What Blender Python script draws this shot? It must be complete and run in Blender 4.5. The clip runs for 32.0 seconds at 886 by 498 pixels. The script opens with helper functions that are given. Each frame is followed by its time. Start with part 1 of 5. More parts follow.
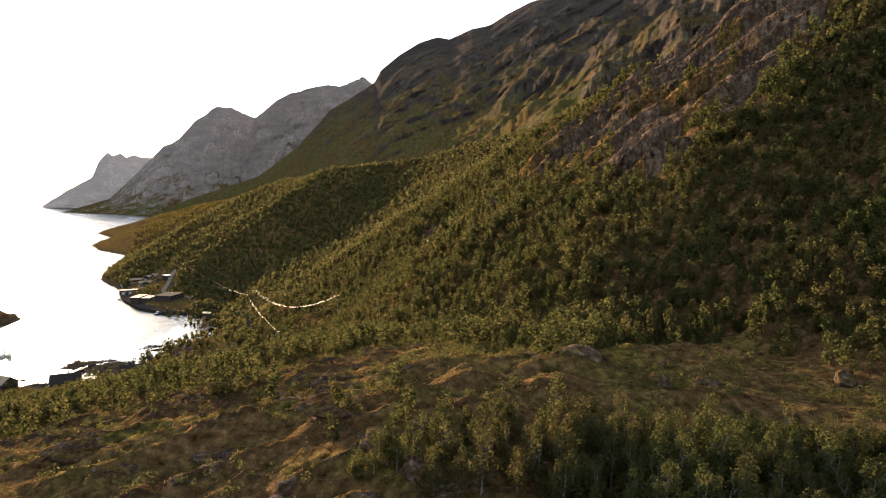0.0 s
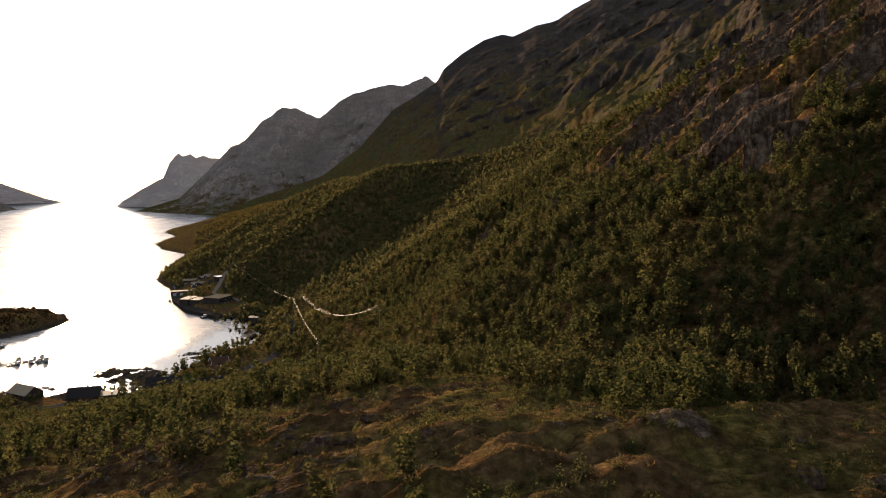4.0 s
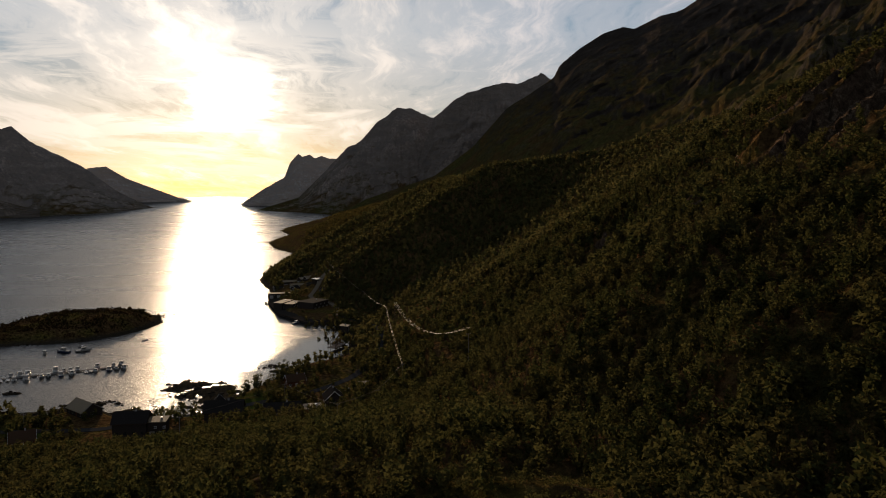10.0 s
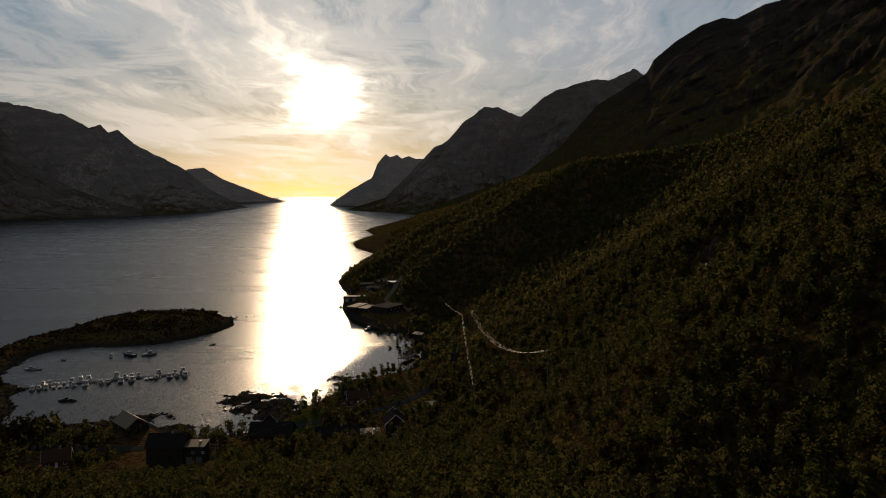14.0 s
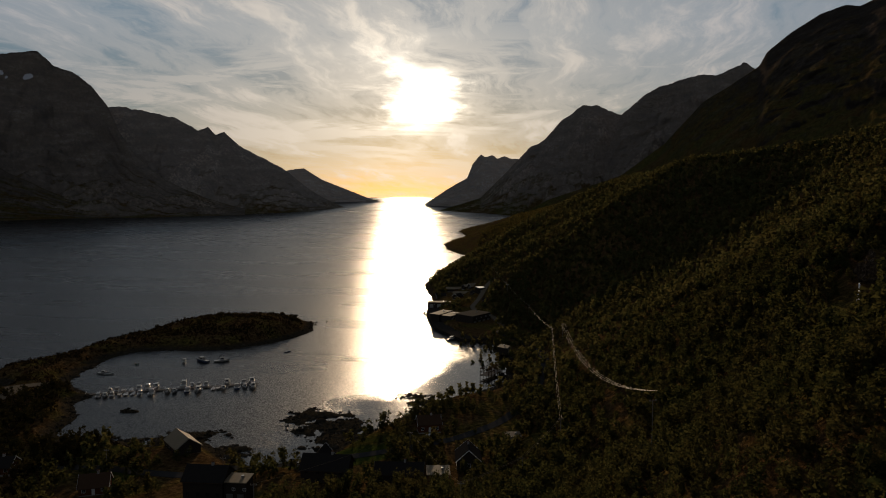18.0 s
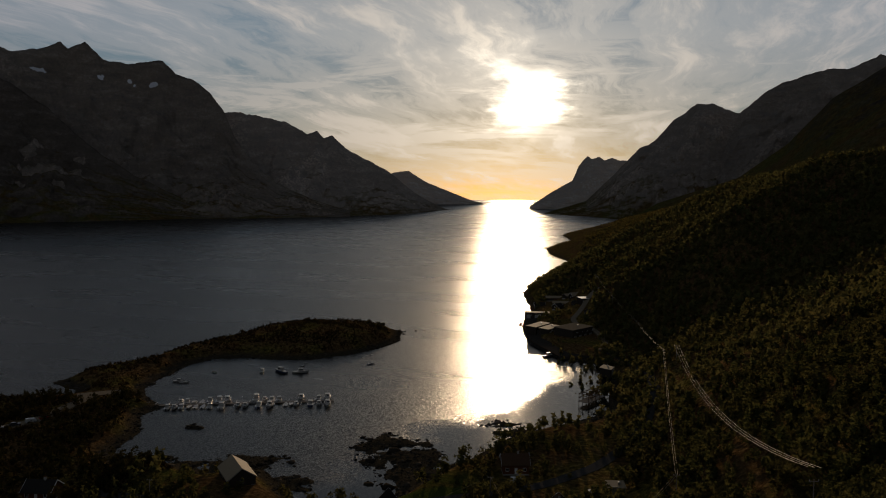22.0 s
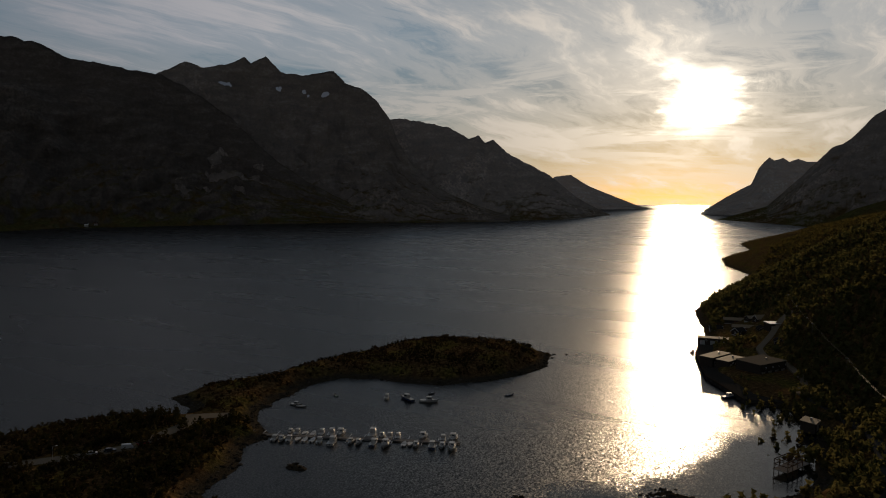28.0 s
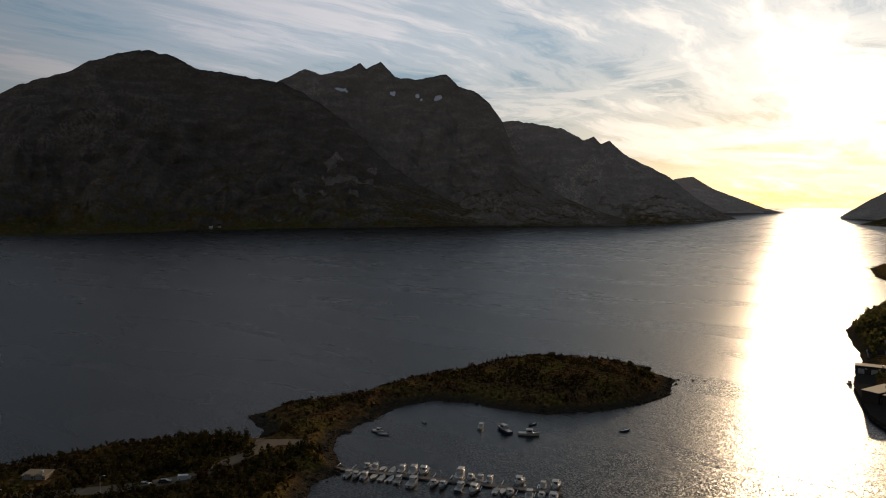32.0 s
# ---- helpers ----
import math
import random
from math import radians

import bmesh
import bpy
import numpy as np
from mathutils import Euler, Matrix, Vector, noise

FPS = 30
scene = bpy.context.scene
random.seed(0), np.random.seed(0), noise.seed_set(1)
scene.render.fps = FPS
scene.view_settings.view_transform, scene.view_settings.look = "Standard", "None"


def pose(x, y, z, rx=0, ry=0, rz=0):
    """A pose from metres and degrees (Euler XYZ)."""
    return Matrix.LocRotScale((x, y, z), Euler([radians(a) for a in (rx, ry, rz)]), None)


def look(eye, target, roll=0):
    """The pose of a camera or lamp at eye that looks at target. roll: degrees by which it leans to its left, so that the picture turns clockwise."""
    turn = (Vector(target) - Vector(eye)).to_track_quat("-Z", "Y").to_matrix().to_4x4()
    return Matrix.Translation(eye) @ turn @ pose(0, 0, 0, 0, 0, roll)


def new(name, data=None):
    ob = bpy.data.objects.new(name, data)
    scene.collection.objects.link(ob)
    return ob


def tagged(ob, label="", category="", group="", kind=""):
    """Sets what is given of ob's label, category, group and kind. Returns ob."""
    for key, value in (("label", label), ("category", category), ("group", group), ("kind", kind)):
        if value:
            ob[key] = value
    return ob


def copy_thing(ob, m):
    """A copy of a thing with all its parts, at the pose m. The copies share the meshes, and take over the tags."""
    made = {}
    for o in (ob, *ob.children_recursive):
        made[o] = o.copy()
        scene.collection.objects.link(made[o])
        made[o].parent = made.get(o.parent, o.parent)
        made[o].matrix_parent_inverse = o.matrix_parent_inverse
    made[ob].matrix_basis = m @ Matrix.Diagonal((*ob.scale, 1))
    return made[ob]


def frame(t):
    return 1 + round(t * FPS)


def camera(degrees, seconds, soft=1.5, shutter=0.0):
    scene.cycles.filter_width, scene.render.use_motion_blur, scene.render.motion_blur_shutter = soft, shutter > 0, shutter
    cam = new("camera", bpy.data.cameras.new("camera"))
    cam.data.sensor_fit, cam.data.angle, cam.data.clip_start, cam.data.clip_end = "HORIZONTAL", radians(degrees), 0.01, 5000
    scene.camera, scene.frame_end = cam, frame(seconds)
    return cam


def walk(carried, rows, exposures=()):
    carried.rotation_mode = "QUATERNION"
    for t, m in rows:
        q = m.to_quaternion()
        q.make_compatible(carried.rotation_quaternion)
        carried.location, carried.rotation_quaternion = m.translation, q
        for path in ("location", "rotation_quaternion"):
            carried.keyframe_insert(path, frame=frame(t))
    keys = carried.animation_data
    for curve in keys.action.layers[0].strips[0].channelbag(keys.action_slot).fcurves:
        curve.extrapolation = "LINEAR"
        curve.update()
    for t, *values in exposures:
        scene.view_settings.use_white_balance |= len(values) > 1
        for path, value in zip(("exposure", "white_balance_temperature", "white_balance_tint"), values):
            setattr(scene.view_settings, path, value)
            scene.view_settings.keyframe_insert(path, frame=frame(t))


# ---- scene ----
EXPOSURES = [(0, 2.5, 6500, 22), (3, 1.8, 6500, 26), (6, 0.74, 6500, 24), (9, -0.12, 6500, 22), (13, -0.66, 6500, 20), (19, -0.97, 6500, 19), (23, -1.04, 6500, 19), (28, -0.92, 6500, 19), (32, -0.12, 6500, 19)]
# seconds, place, heading to the right of north, pitch, roll
PATH = [
    (0, -40.66, -124.59, 102.00, 19.214, -4.313, -0.284),
    (1, -36.12, -115.04, 101.80, 18.063, -4.301, -0.258),
    (2, -31.68, -105.50, 101.59, 16.861, -4.291, -0.228),
    (3, -27.43, -96.11, 101.33, 15.576, -4.287, -0.193),
    (6, -16.94, -68.79, 101.37, 11.138, -4.250, -0.224),
    (8, -10.64, -49.72, 100.99, 8.137, -4.230, -0.064),
    (9, -8.12, -39.93, 100.77, 6.588, -4.243, -0.026),
    (10, -5.81, -29.99, 100.64, 5.052, -4.253, -0.041),
    (11, -3.63, -20.01, 100.50, 3.499, -4.254, -0.055),
    (12, -1.71, -9.99, 100.25, 1.870, -4.246, -0.086),
    (13, 0.00, -0.00, 100.00, -0.000, -4.228, -0.073),
    (14.5, 2.04, 14.83, 99.68, -2.866, -4.232, -0.023),
    (17, 3.95, 39.54, 99.98, -7.603, -4.237, 0.066),
    (19, 4.22, 59.82, 99.70, -11.574, -4.153, 0.205),
    (21, 2.91, 80.71, 99.46, -15.772, -4.081, 0.277),
    (23, -0.01, 100.92, 99.19, -19.977, -3.960, 0.414),
    (25, -4.84, 120.72, 98.80, -24.249, -3.877, 0.476),
    (28, -12.95, 149.95, 99.37, -30.780, -3.736, 0.434),
    (30, -22.21, 171.03, 99.29, -35.132, -3.644, 0.495),
    (32, -33.31, 191.70, 98.69, -39.800, -3.527, 0.428),
]
cam = camera(63.46, 32.0, 1.05)
walk(cam, [(t, pose(x, y, z, 90 + p, 0, -h) @ pose(0, 0, 0, 0, 0, r)) for t, x, y, z, h, p, r in PATH], EXPOSURES)
# world, sun and exposure ------------------------------------------------
SUN_BEARING, SUN_HEIGHT = -12.35, 8.0
SUN_WAY = Vector((math.sin(radians(SUN_BEARING)) * math.cos(radians(SUN_HEIGHT)),
                  math.cos(radians(SUN_BEARING)) * math.cos(radians(SUN_HEIGHT)),
                  math.sin(radians(SUN_HEIGHT))))
sun = new("sun", bpy.data.lights.new("sun", "SUN"))
sun.data.energy, sun.data.angle, sun.data.color = 3.4, radians(0.6), (1.0, 0.76, 0.45)
sun.matrix_world = look(SUN_WAY * 900, (0, 0, 0))


class Nodes:
    """Short hand for building a node tree."""

    def __init__(self, tree):
        self.tree = tree
        tree.nodes.clear()

    def add(self, kind, ins=None, **props):
        n = self.tree.nodes.new("ShaderNode" + kind)
        for key, value in props.items():
            setattr(n, key, value)
        for key, value in (ins or {}).items():
            if isinstance(value, bpy.types.NodeSocket):
                self.tree.links.new(value, n.inputs[key])
            else:
                n.inputs[key].default_value = value
        return n

    def math(self, op, a, b=0.0, c=0.0):
        return self.add("Math", {0: a, 1: b, 2: c}, operation=op).outputs[0]

    def vec(self, op, a, b=(0, 0, 0)):
        n = self.add("VectorMath", {0: a, 1: b}, operation=op)
        return n.outputs["Value"] if op in ("DOT_PRODUCT", "LENGTH") else n.outputs[0]

    def ramp(self, fac, stops, mode="LINEAR"):
        n = self.add("ValToRGB", {0: fac})
        n.color_ramp.interpolation = mode
        while len(n.color_ramp.elements) < len(stops):
            n.color_ramp.elements.new(0.5)
        for e, (p, c) in zip(n.color_ramp.elements, stops):
            e.position = p
            e.color = (c, c, c, 1) if isinstance(c, (int, float)) else (*c, 1)
        return n.outputs[0]

    def mix(self, fac, a, b, blend="MIX"):
        n = self.add("Mix", data_type="RGBA", blend_type=blend)
        for i, v in ((0, fac), (6, a), (7, b)):
            if isinstance(v, bpy.types.NodeSocket):
                self.tree.links.new(v, n.inputs[i])
            else:
                n.inputs[i].default_value = v if i == 0 else (*v, 1)
        return n.outputs[2]

    def noise(self, vector, scale, detail=4.0, rough=0.55, distort=0.0, kind="FBM"):
        return self.add("TexNoise", {"Vector": vector, "Scale": scale, "Detail": detail, "Roughness": rough, "Distortion": distort}).outputs[0]


def build_sky():
    world = bpy.data.worlds.new("sky")
    scene.world = world
    world.use_nodes = True
    n = Nodes(world.node_tree)
    way = n.vec("NORMALIZE", n.add("TexCoord").outputs["Generated"])
    sky = n.add("TexSky", sky_type="NISHITA", sun_disc=False, sun_elevation=radians(SUN_HEIGHT),
                sun_rotation=radians(SUN_BEARING), altitude=100, air_density=1.0, dust_density=0.3, ozone_density=1.5).outputs[0]
    sep = n.add("SeparateXYZ", {0: way})
    up = n.math("MAXIMUM", sep.outputs[2], 0.0)
    # high ice cloud on a flat layer, drawn out into streaks
    lift = n.math("ADD", up, 0.08)
    flat = n.add("CombineXYZ", {0: n.math("DIVIDE", sep.outputs[0], lift), 1: n.math("DIVIDE", sep.outputs[1], lift), 2: 0.0}).outputs[0]
    warp = n.vec("SUBTRACT", n.add("TexNoise", {"Vector": flat, "Scale": 0.55, "Detail": 4.0, "Roughness": 0.55}).outputs["Color"], (0.5, 0.5, 0.5))
    bent = n.vec("ADD", flat, n.vec("MULTIPLY", warp, (0.75, 0.75, 0.0)))
    streak = n.noise(n.add("Mapping", {"Vector": bent, "Rotation": (0, 0, radians(-9)), "Scale": (1.0, 0.20, 1.0), "Location": (3.1, 0.7, 0)}).outputs[0], 1.5, 12, 0.66, 0.25)
    wisp = n.noise(n.add("Mapping", {"Vector": bent, "Rotation": (0, 0, radians(22)), "Scale": (1.0, 0.24, 1.0)}).outputs[0], 4.2, 11, 0.70, 0.35)
    banks = n.noise(flat, 0.42, 4, 0.55)
    cloud = n.math("ADD", n.math("MULTIPLY", streak, 0.46), n.math("ADD", n.math("MULTIPLY", wisp, 0.24), n.math("MULTIPLY", banks, 0.30)))
    cover = n.ramp(cloud, [(0.43, 0.0), (0.50, 0.40), (0.58, 1.0)], "EASE")
    # bars of lower cloud towards the horizon
    bars = n.noise(n.add("Mapping", {"Vector": way, "Scale": (1.0, 1.0, 7.0)}).outputs[0], 3.8, 10, 0.66, 0.6)
    low = n.math("MULTIPLY", n.ramp(bars, [(0.47, 0.0), (0.58, 1.0)]), n.ramp(up, [(0.0, 0.55), (0.10, 1.0), (0.28, 0.0)]))
    cover = n.math("MAXIMUM", cover, n.math("MULTIPLY", low, 0.85))
    # nearness to the sun, broken up by the cloud in front of it
    torn = n.add("TexNoise", {"Vector": n.add("Mapping", {"Vector": way, "Scale": (1.0, 1.0, 3.2)}).outputs[0], "Scale": 7.0, "Detail": 6.0, "Roughness": 0.6}).outputs["Color"]
    shove = n.vec("MULTIPLY", n.vec("SUBTRACT", torn, (0.5, 0.5, 0.5)), (0.26, 0.26, 0.08))
    near = n.math("MAXIMUM", n.vec("DOT_PRODUCT", way, tuple(SUN_WAY)), 0.0)
    ragged = n.math("MAXIMUM", n.vec("DOT_PRODUCT", n.vec("NORMALIZE", n.vec("ADD", way, shove)), tuple(SUN_WAY)), 0.0)
    wide, mid = n.math("POWER", near, 8.0), n.math("POWER", near, 60.0)
    # cloud turned away from the sun sends less light forward
    turn = n.math("MULTIPLY_ADD", n.vec("DOT_PRODUCT", way, tuple(SUN_WAY)), 0.5, 0.5)
    away = n.math("MULTIPLY", n.ramp(turn, [(0.0, 0.85), (0.30, 0.55), (0.62, 0.26), (0.965, 1.0)], "EASE"), n.ramp(up, [(0.30, 1.0), (0.60, 0.55)], "EASE"))
    lit = n.math("ADD", n.math("MULTIPLY", away, CLOUD_LIGHT), n.math("ADD", n.math("MULTIPLY", wide, 0.52), n.math("MULTIPLY", mid, 0.55)))
    white = n.mix(wide, (0.93, 0.95, 0.97), (1.0, 0.92, 0.71))
    white = n.mix(n.ramp(up, [(0.0, 0.85), (0.20, 0.0)]), white, (1.0, 0.88, 0.66))
    cloud_light = n.vec("SCALE", white)
    n.tree.links.new(lit, cloud_light.node.inputs["Scale"])
    base = n.vec("SCALE", sky)
    base.node.inputs["Scale"].default_value = SKY_STRENGTH
    thin = n.vec("SCALE", (0.112, 0.182, 0.218))
    n.tree.links.new(n.math("MULTIPLY", away, n.ramp(up, [(0.02, 0.0), (0.22, 1.25)])), thin.node.inputs["Scale"])
    base = n.vec("ADD", base, thin)
    both = n.mix(n.math("MULTIPLY", cover, 0.78), base, cloud_light)
    # the veiled sun, seen through the cloud
    veil = n.math("ADD", 0.45, n.math("MULTIPLY", cover, 0.9))
    glow = n.math("MULTIPLY", veil, n.math("ADD", n.math("MULTIPLY", n.math("POWER", ragged, 2300.0), 12.0),
                                           n.math("ADD", n.math("MULTIPLY", n.math("POWER", ragged, 380.0), 0.6), n.math("MULTIPLY", mid, 0.10))))
    shine = n.vec("SCALE", (1.0, 0.90, 0.66))
    n.tree.links.new(glow, shine.node.inputs["Scale"])
    total = n.vec("ADD", both, shine)
    bg = n.add("Background", {"Color": total, "Strength": 1.0})
    n.tree.links.new(bg.outputs[0], n.add("OutputWorld").inputs[0])


CLOUD_LIGHT = 0.78
SKY_STRENGTH = 0.05
build_sky()

# materials ---------------------------------------------------------------


def material(name, build):
    m = bpy.data.materials.new(name)
    m.use_nodes = True
    n = Nodes(m.node_tree)
    surface = build(n)
    n.tree.links.new(surface, n.add("OutputMaterial").inputs[0])
    return m


def principled(n, color, rough=0.8, bump=None, strength=0.4, distance=0.1, **more):
    ins = {"Base Color": color if isinstance(color, bpy.types.NodeSocket) else (*color, 1), "Roughness": rough}
    if bump is not None:
        ins["Normal"] = n.add("Bump", {"Height": bump, "Strength": strength, "Distance": distance}).outputs[0]
    ins["Specular IOR Level"] = 0.0 if rough > 0.8 else 0.5
    p = n.add("BsdfPrincipled", ins)
    for key, value in more.items():
        p.inputs[key.replace("_", " ")].default_value = value
    return p.outputs[0]


def place(n):
    return n.add("NewGeometry").outputs["Position"]


def mat_water(n):
    p = place(n)
    xyz = n.add("SeparateXYZ", {0: p})
    # the bay below the village lies in the lee of the land
    edge = n.math("MULTIPLY", n.math("SUBTRACT", n.noise(p, 0.03, 5, 0.6), 0.5), 70.0)
    east = n.math("ADD", n.math("ADD", xyz.outputs[0], 122.0), n.math("MULTIPLY", n.math("SUBTRACT", 330.0, xyz.outputs[1]), 0.36))
    lee = n.ramp(n.math("MULTIPLY", n.math("ADD", east, edge), 0.03), [(0.1, 0.0), (0.75, 1.0)])
    lee = n.math("MULTIPLY", lee, n.ramp(n.math("MULTIPLY", xyz.outputs[1], 0.001), [(0.52, 1.0), (0.57, 0.0)]))
    gusts = n.ramp(n.noise(n.add("Mapping", {"Vector": p, "Rotation": (0, 0, 0.4), "Scale": (0.30, 1.0, 1.0)}).outputs[0], 0.011, 3, 0.55), [(0.3, 0.90), (0.7, 1.08)])
    lively = n.math("MULTIPLY", gusts, n.math("SUBTRACT", 1.0, n.math("MULTIPLY", lee, 0.78)))
    # the slopes of the waves, the same near and far
    wave = n.add("TexNoise", {"Vector": n.add("Mapping", {"Vector": p, "Rotation": (0, 0, 0.5), "Scale": (1.0, 0.6, 1.0)}).outputs[0], "Scale": 2.1, "Detail": 2.0, "Roughness": 0.6}).outputs["Color"]
    slope = n.vec("MULTIPLY", n.vec("SUBTRACT", wave, (0.5, 0.5, 0.5)), (WAVES, WAVES, 0.0))
    slope = n.vec("SCALE", slope)
    n.tree.links.new(lively, slope.node.inputs["Scale"])
    # added tilt towards the fjord head brightens far water, most on the open reach
    sky_tilt = n.vec("MULTIPLY", n.vec("NORMALIZE", p), (-1.0, -1.0, 0.0))
    sky_tilt = n.vec("SCALE", sky_tilt)
    n.tree.links.new(n.ramp(n.math("MULTIPLY", n.vec("LENGTH", p), 0.0003), [(0.12, 0.0), (0.30, 0.050), (0.75, 0.125)]), sky_tilt.node.inputs["Scale"])
    normal = n.vec("NORMALIZE", n.vec("ADD", n.vec("ADD", slope, sky_tilt), (0.0, 0.0, 1.0)))
    rough = n.math("ADD", 0.05, n.math("MULTIPLY", lively, 0.23))
    return n.add("BsdfPrincipled", {"Base Color": (0.008, 0.009, 0.009, 1), "Roughness": rough, "IOR": 1.27, "Normal": normal}).outputs[0]


WAVES = 0.95


def mat_ground(n):
    p = place(n)
    rock = n.add("Attribute", attribute_name="rock").outputs["Fac"]
    wet = n.add("Attribute", attribute_name="shore").outputs["Fac"]
    lawn = n.add("Attribute", attribute_name="lawn").outputs["Fac"]
    big, fine, grain = n.noise(p, 0.045, 5, 0.6), n.noise(p, 0.5, 6, 0.65), n.noise(p, 3.0, 5, 0.7)
    green = n.ramp(fine, [(0.3, (0.015, 0.014, 0.004)), (0.50, (0.085, 0.070, 0.018)), (0.70, (0.24, 0.175, 0.045))])
    rust = n.ramp(fine, [(0.3, (0.022, 0.012, 0.005)), (0.53, (0.106, 0.062, 0.026)), (0.73, (0.235, 0.145, 0.060))])
    heath = n.mix(n.ramp(big, [(0.36, 0.0), (0.54, 1.0)]), green, rust)
    turned = n.add("Mapping", {"Vector": p, "Rotation": (0, 0, radians(30))}).outputs[0]
    bedding = n.noise(n.add("Mapping", {"Vector": turned, "Scale": (0.05, 0.42, 0.03)}).outputs[0], 1.0, 6, 0.72, 0.4)
    stone = n.ramp(n.math("ADD", n.math("ADD", n.math("MULTIPLY", fine, 0.35), n.math("MULTIPLY", grain, 0.25)), n.math("MULTIPLY", bedding, 0.40)),
                   [(0.38, (0.020, 0.013, 0.010)), (0.50, (0.095, 0.064, 0.042)), (0.64, (0.33, 0.24, 0.16))])
    mask = n.ramp(n.math("ADD", rock, n.math("MULTIPLY", n.math("SUBTRACT", fine, 0.5), 0.9)), [(0.42, 0.0), (0.56, 1.0)])
    col = n.mix(mask, heath, stone)
    col = n.mix(lawn, col, n.ramp(grain, [(0.3, (0.030, 0.045, 0.009)), (0.7, (0.070, 0.085, 0.020))]))
    weed = n.ramp(grain, [(0.3, (0.018, 0.015, 0.010)), (0.7, (0.075, 0.060, 0.040))])
    col = n.mix(wet, col, weed)
    h = n.math("ADD", n.math("ADD", n.math("MULTIPLY", fine, 1.0), n.math("MULTIPLY", grain, 0.35)), n.math("MULTIPLY", n.math("MULTIPLY", mask, bedding), 4.5))
    return principled(n, col, 0.92, h, 1.0, 1.1)


def mountain_surface(light, green, snow, haze_even=0.0):
    """Grey rock with moss and heather on its ledges; light: how pale rock and painted haze make it, green: how high the
    growth climbs.
    """
    def build(n):
        p = place(n)
        mid = n.noise(p, 0.013, 8, 0.66, 0.5)
        ledge = n.noise(n.add("Mapping", {"Vector": p, "Rotation": (0.35, 0.45, 0.0), "Scale": (0.3, 0.3, 1.0)}).outputs[0], 0.032, 7, 0.62, 0.3)
        fine = n.noise(p, 0.08, 6, 0.7)
        grain = n.noise(p, 0.33, 5, 0.75)
        # tones drawn together to paint haze over the farther ranges
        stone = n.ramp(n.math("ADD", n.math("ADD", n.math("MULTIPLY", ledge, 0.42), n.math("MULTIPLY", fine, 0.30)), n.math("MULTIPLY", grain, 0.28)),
                       [(0.38, tuple(light * (c + haze_even * (0.45 - c)) for c in (0.30, 0.245, 0.205))), (0.52, tuple(light * c for c in (0.50, 0.415, 0.350))), (0.66, tuple(light * (c + haze_even * (0.58 - c)) for c in (0.96, 0.82, 0.70)))])
        moss = n.mix(n.ramp(mid, [(0.40, 0.0), (0.62, 1.0)]), n.ramp(fine, [(0.3, (0.034, 0.034, 0.012)), (0.6, (0.085, 0.078, 0.024)), (0.8, (0.150, 0.130, 0.040))]),
                     n.ramp(fine, [(0.3, (0.046, 0.030, 0.013)), (0.6, (0.105, 0.066, 0.025)), (0.8, (0.165, 0.110, 0.040))]))
        bare = n.add("Attribute", attribute_name="bare").outputs["Fac"]
        z = n.add("SeparateXYZ", {0: p}).outputs[2]
        steep = n.add("SeparateXYZ", {0: n.add("NewGeometry").outputs["Normal"]}).outputs[2]
        grow = n.math("ADD", n.math("MULTIPLY", n.math("SUBTRACT", green, z), 0.0030), n.math("ADD", n.math("MULTIPLY", n.math("SUBTRACT", mid, 0.5), 2.2), n.math("MULTIPLY", n.math("SUBTRACT", steep, 0.62), 1.6)))
        col = n.mix(n.ramp(grow, [(0.0, 0.0), (0.85, 1.0)]), stone, moss)
        col = n.mix(n.math("MULTIPLY", bare, n.ramp(fine, [(0.44, 0.0), (0.60, 0.8)])), col, tuple(min(0.55, light * c) for c in (1.0, 0.80, 0.66)))
        if snow:
            old = n.add("Attribute", attribute_name="snow").outputs["Fac"]
            col = n.mix(n.ramp(n.math("ADD", old, n.math("MULTIPLY", n.math("SUBTRACT", fine, 0.5), 0.8)), [(0.45, 0.0), (0.55, 1.0)]), col, (0.62, 0.64, 0.70))
        h = n.math("ADD", n.math("MULTIPLY", mid, 20.0), n.math("ADD", n.math("MULTIPLY", ledge, 14.0), n.math("ADD", n.math("MULTIPLY", fine, 5.0), n.math("MULTIPLY", grain, 2.2))))
        return principled(n, col, 0.93, h, 0.8, 1.0)
    return build


def leafy(dark, light, dry, through_light=(0.150, 0.120, 0.028), thin=0.44):
    def build(n):
        p = place(n)
        patch = n.noise(p, 0.06, 4, 0.6)
        own = n.math("MULTIPLY", n.add("NewGeometry").outputs["Random Per Island"], 0.34)
        crowns = n.math("MULTIPLY", n.ramp(n.noise(p, 0.32, 3, 0.6), [(0.36, 0.0), (0.64, 1.0)]), 0.66)
        col = n.mix(n.math("ADD", own, crowns), dark, light)
        col = n.mix(n.ramp(patch, [(0.42, 0.0), (0.66, 0.85)]), col, dry)
        d = n.add("BsdfDiffuse", {"Color": col})
        t = n.add("BsdfTranslucent", {"Color": n.mix(0.5, col, through_light)})
        return n.add("MixShader", {0: thin, 1: d.outputs[0], 2: t.outputs[0]}).outputs[0]
    return build


def bark(n):
    p = place(n)
    v = n.noise(n.add("Mapping", {"Vector": p, "Scale": (1, 1, 3)}).outputs[0], 5.0, 5, 0.7)
    return principled(n, n.ramp(v, [(0.4, (0.04, 0.033, 0.027)), (0.6, (0.16, 0.14, 0.115))]), 0.9, v, 0.4, 0.02)


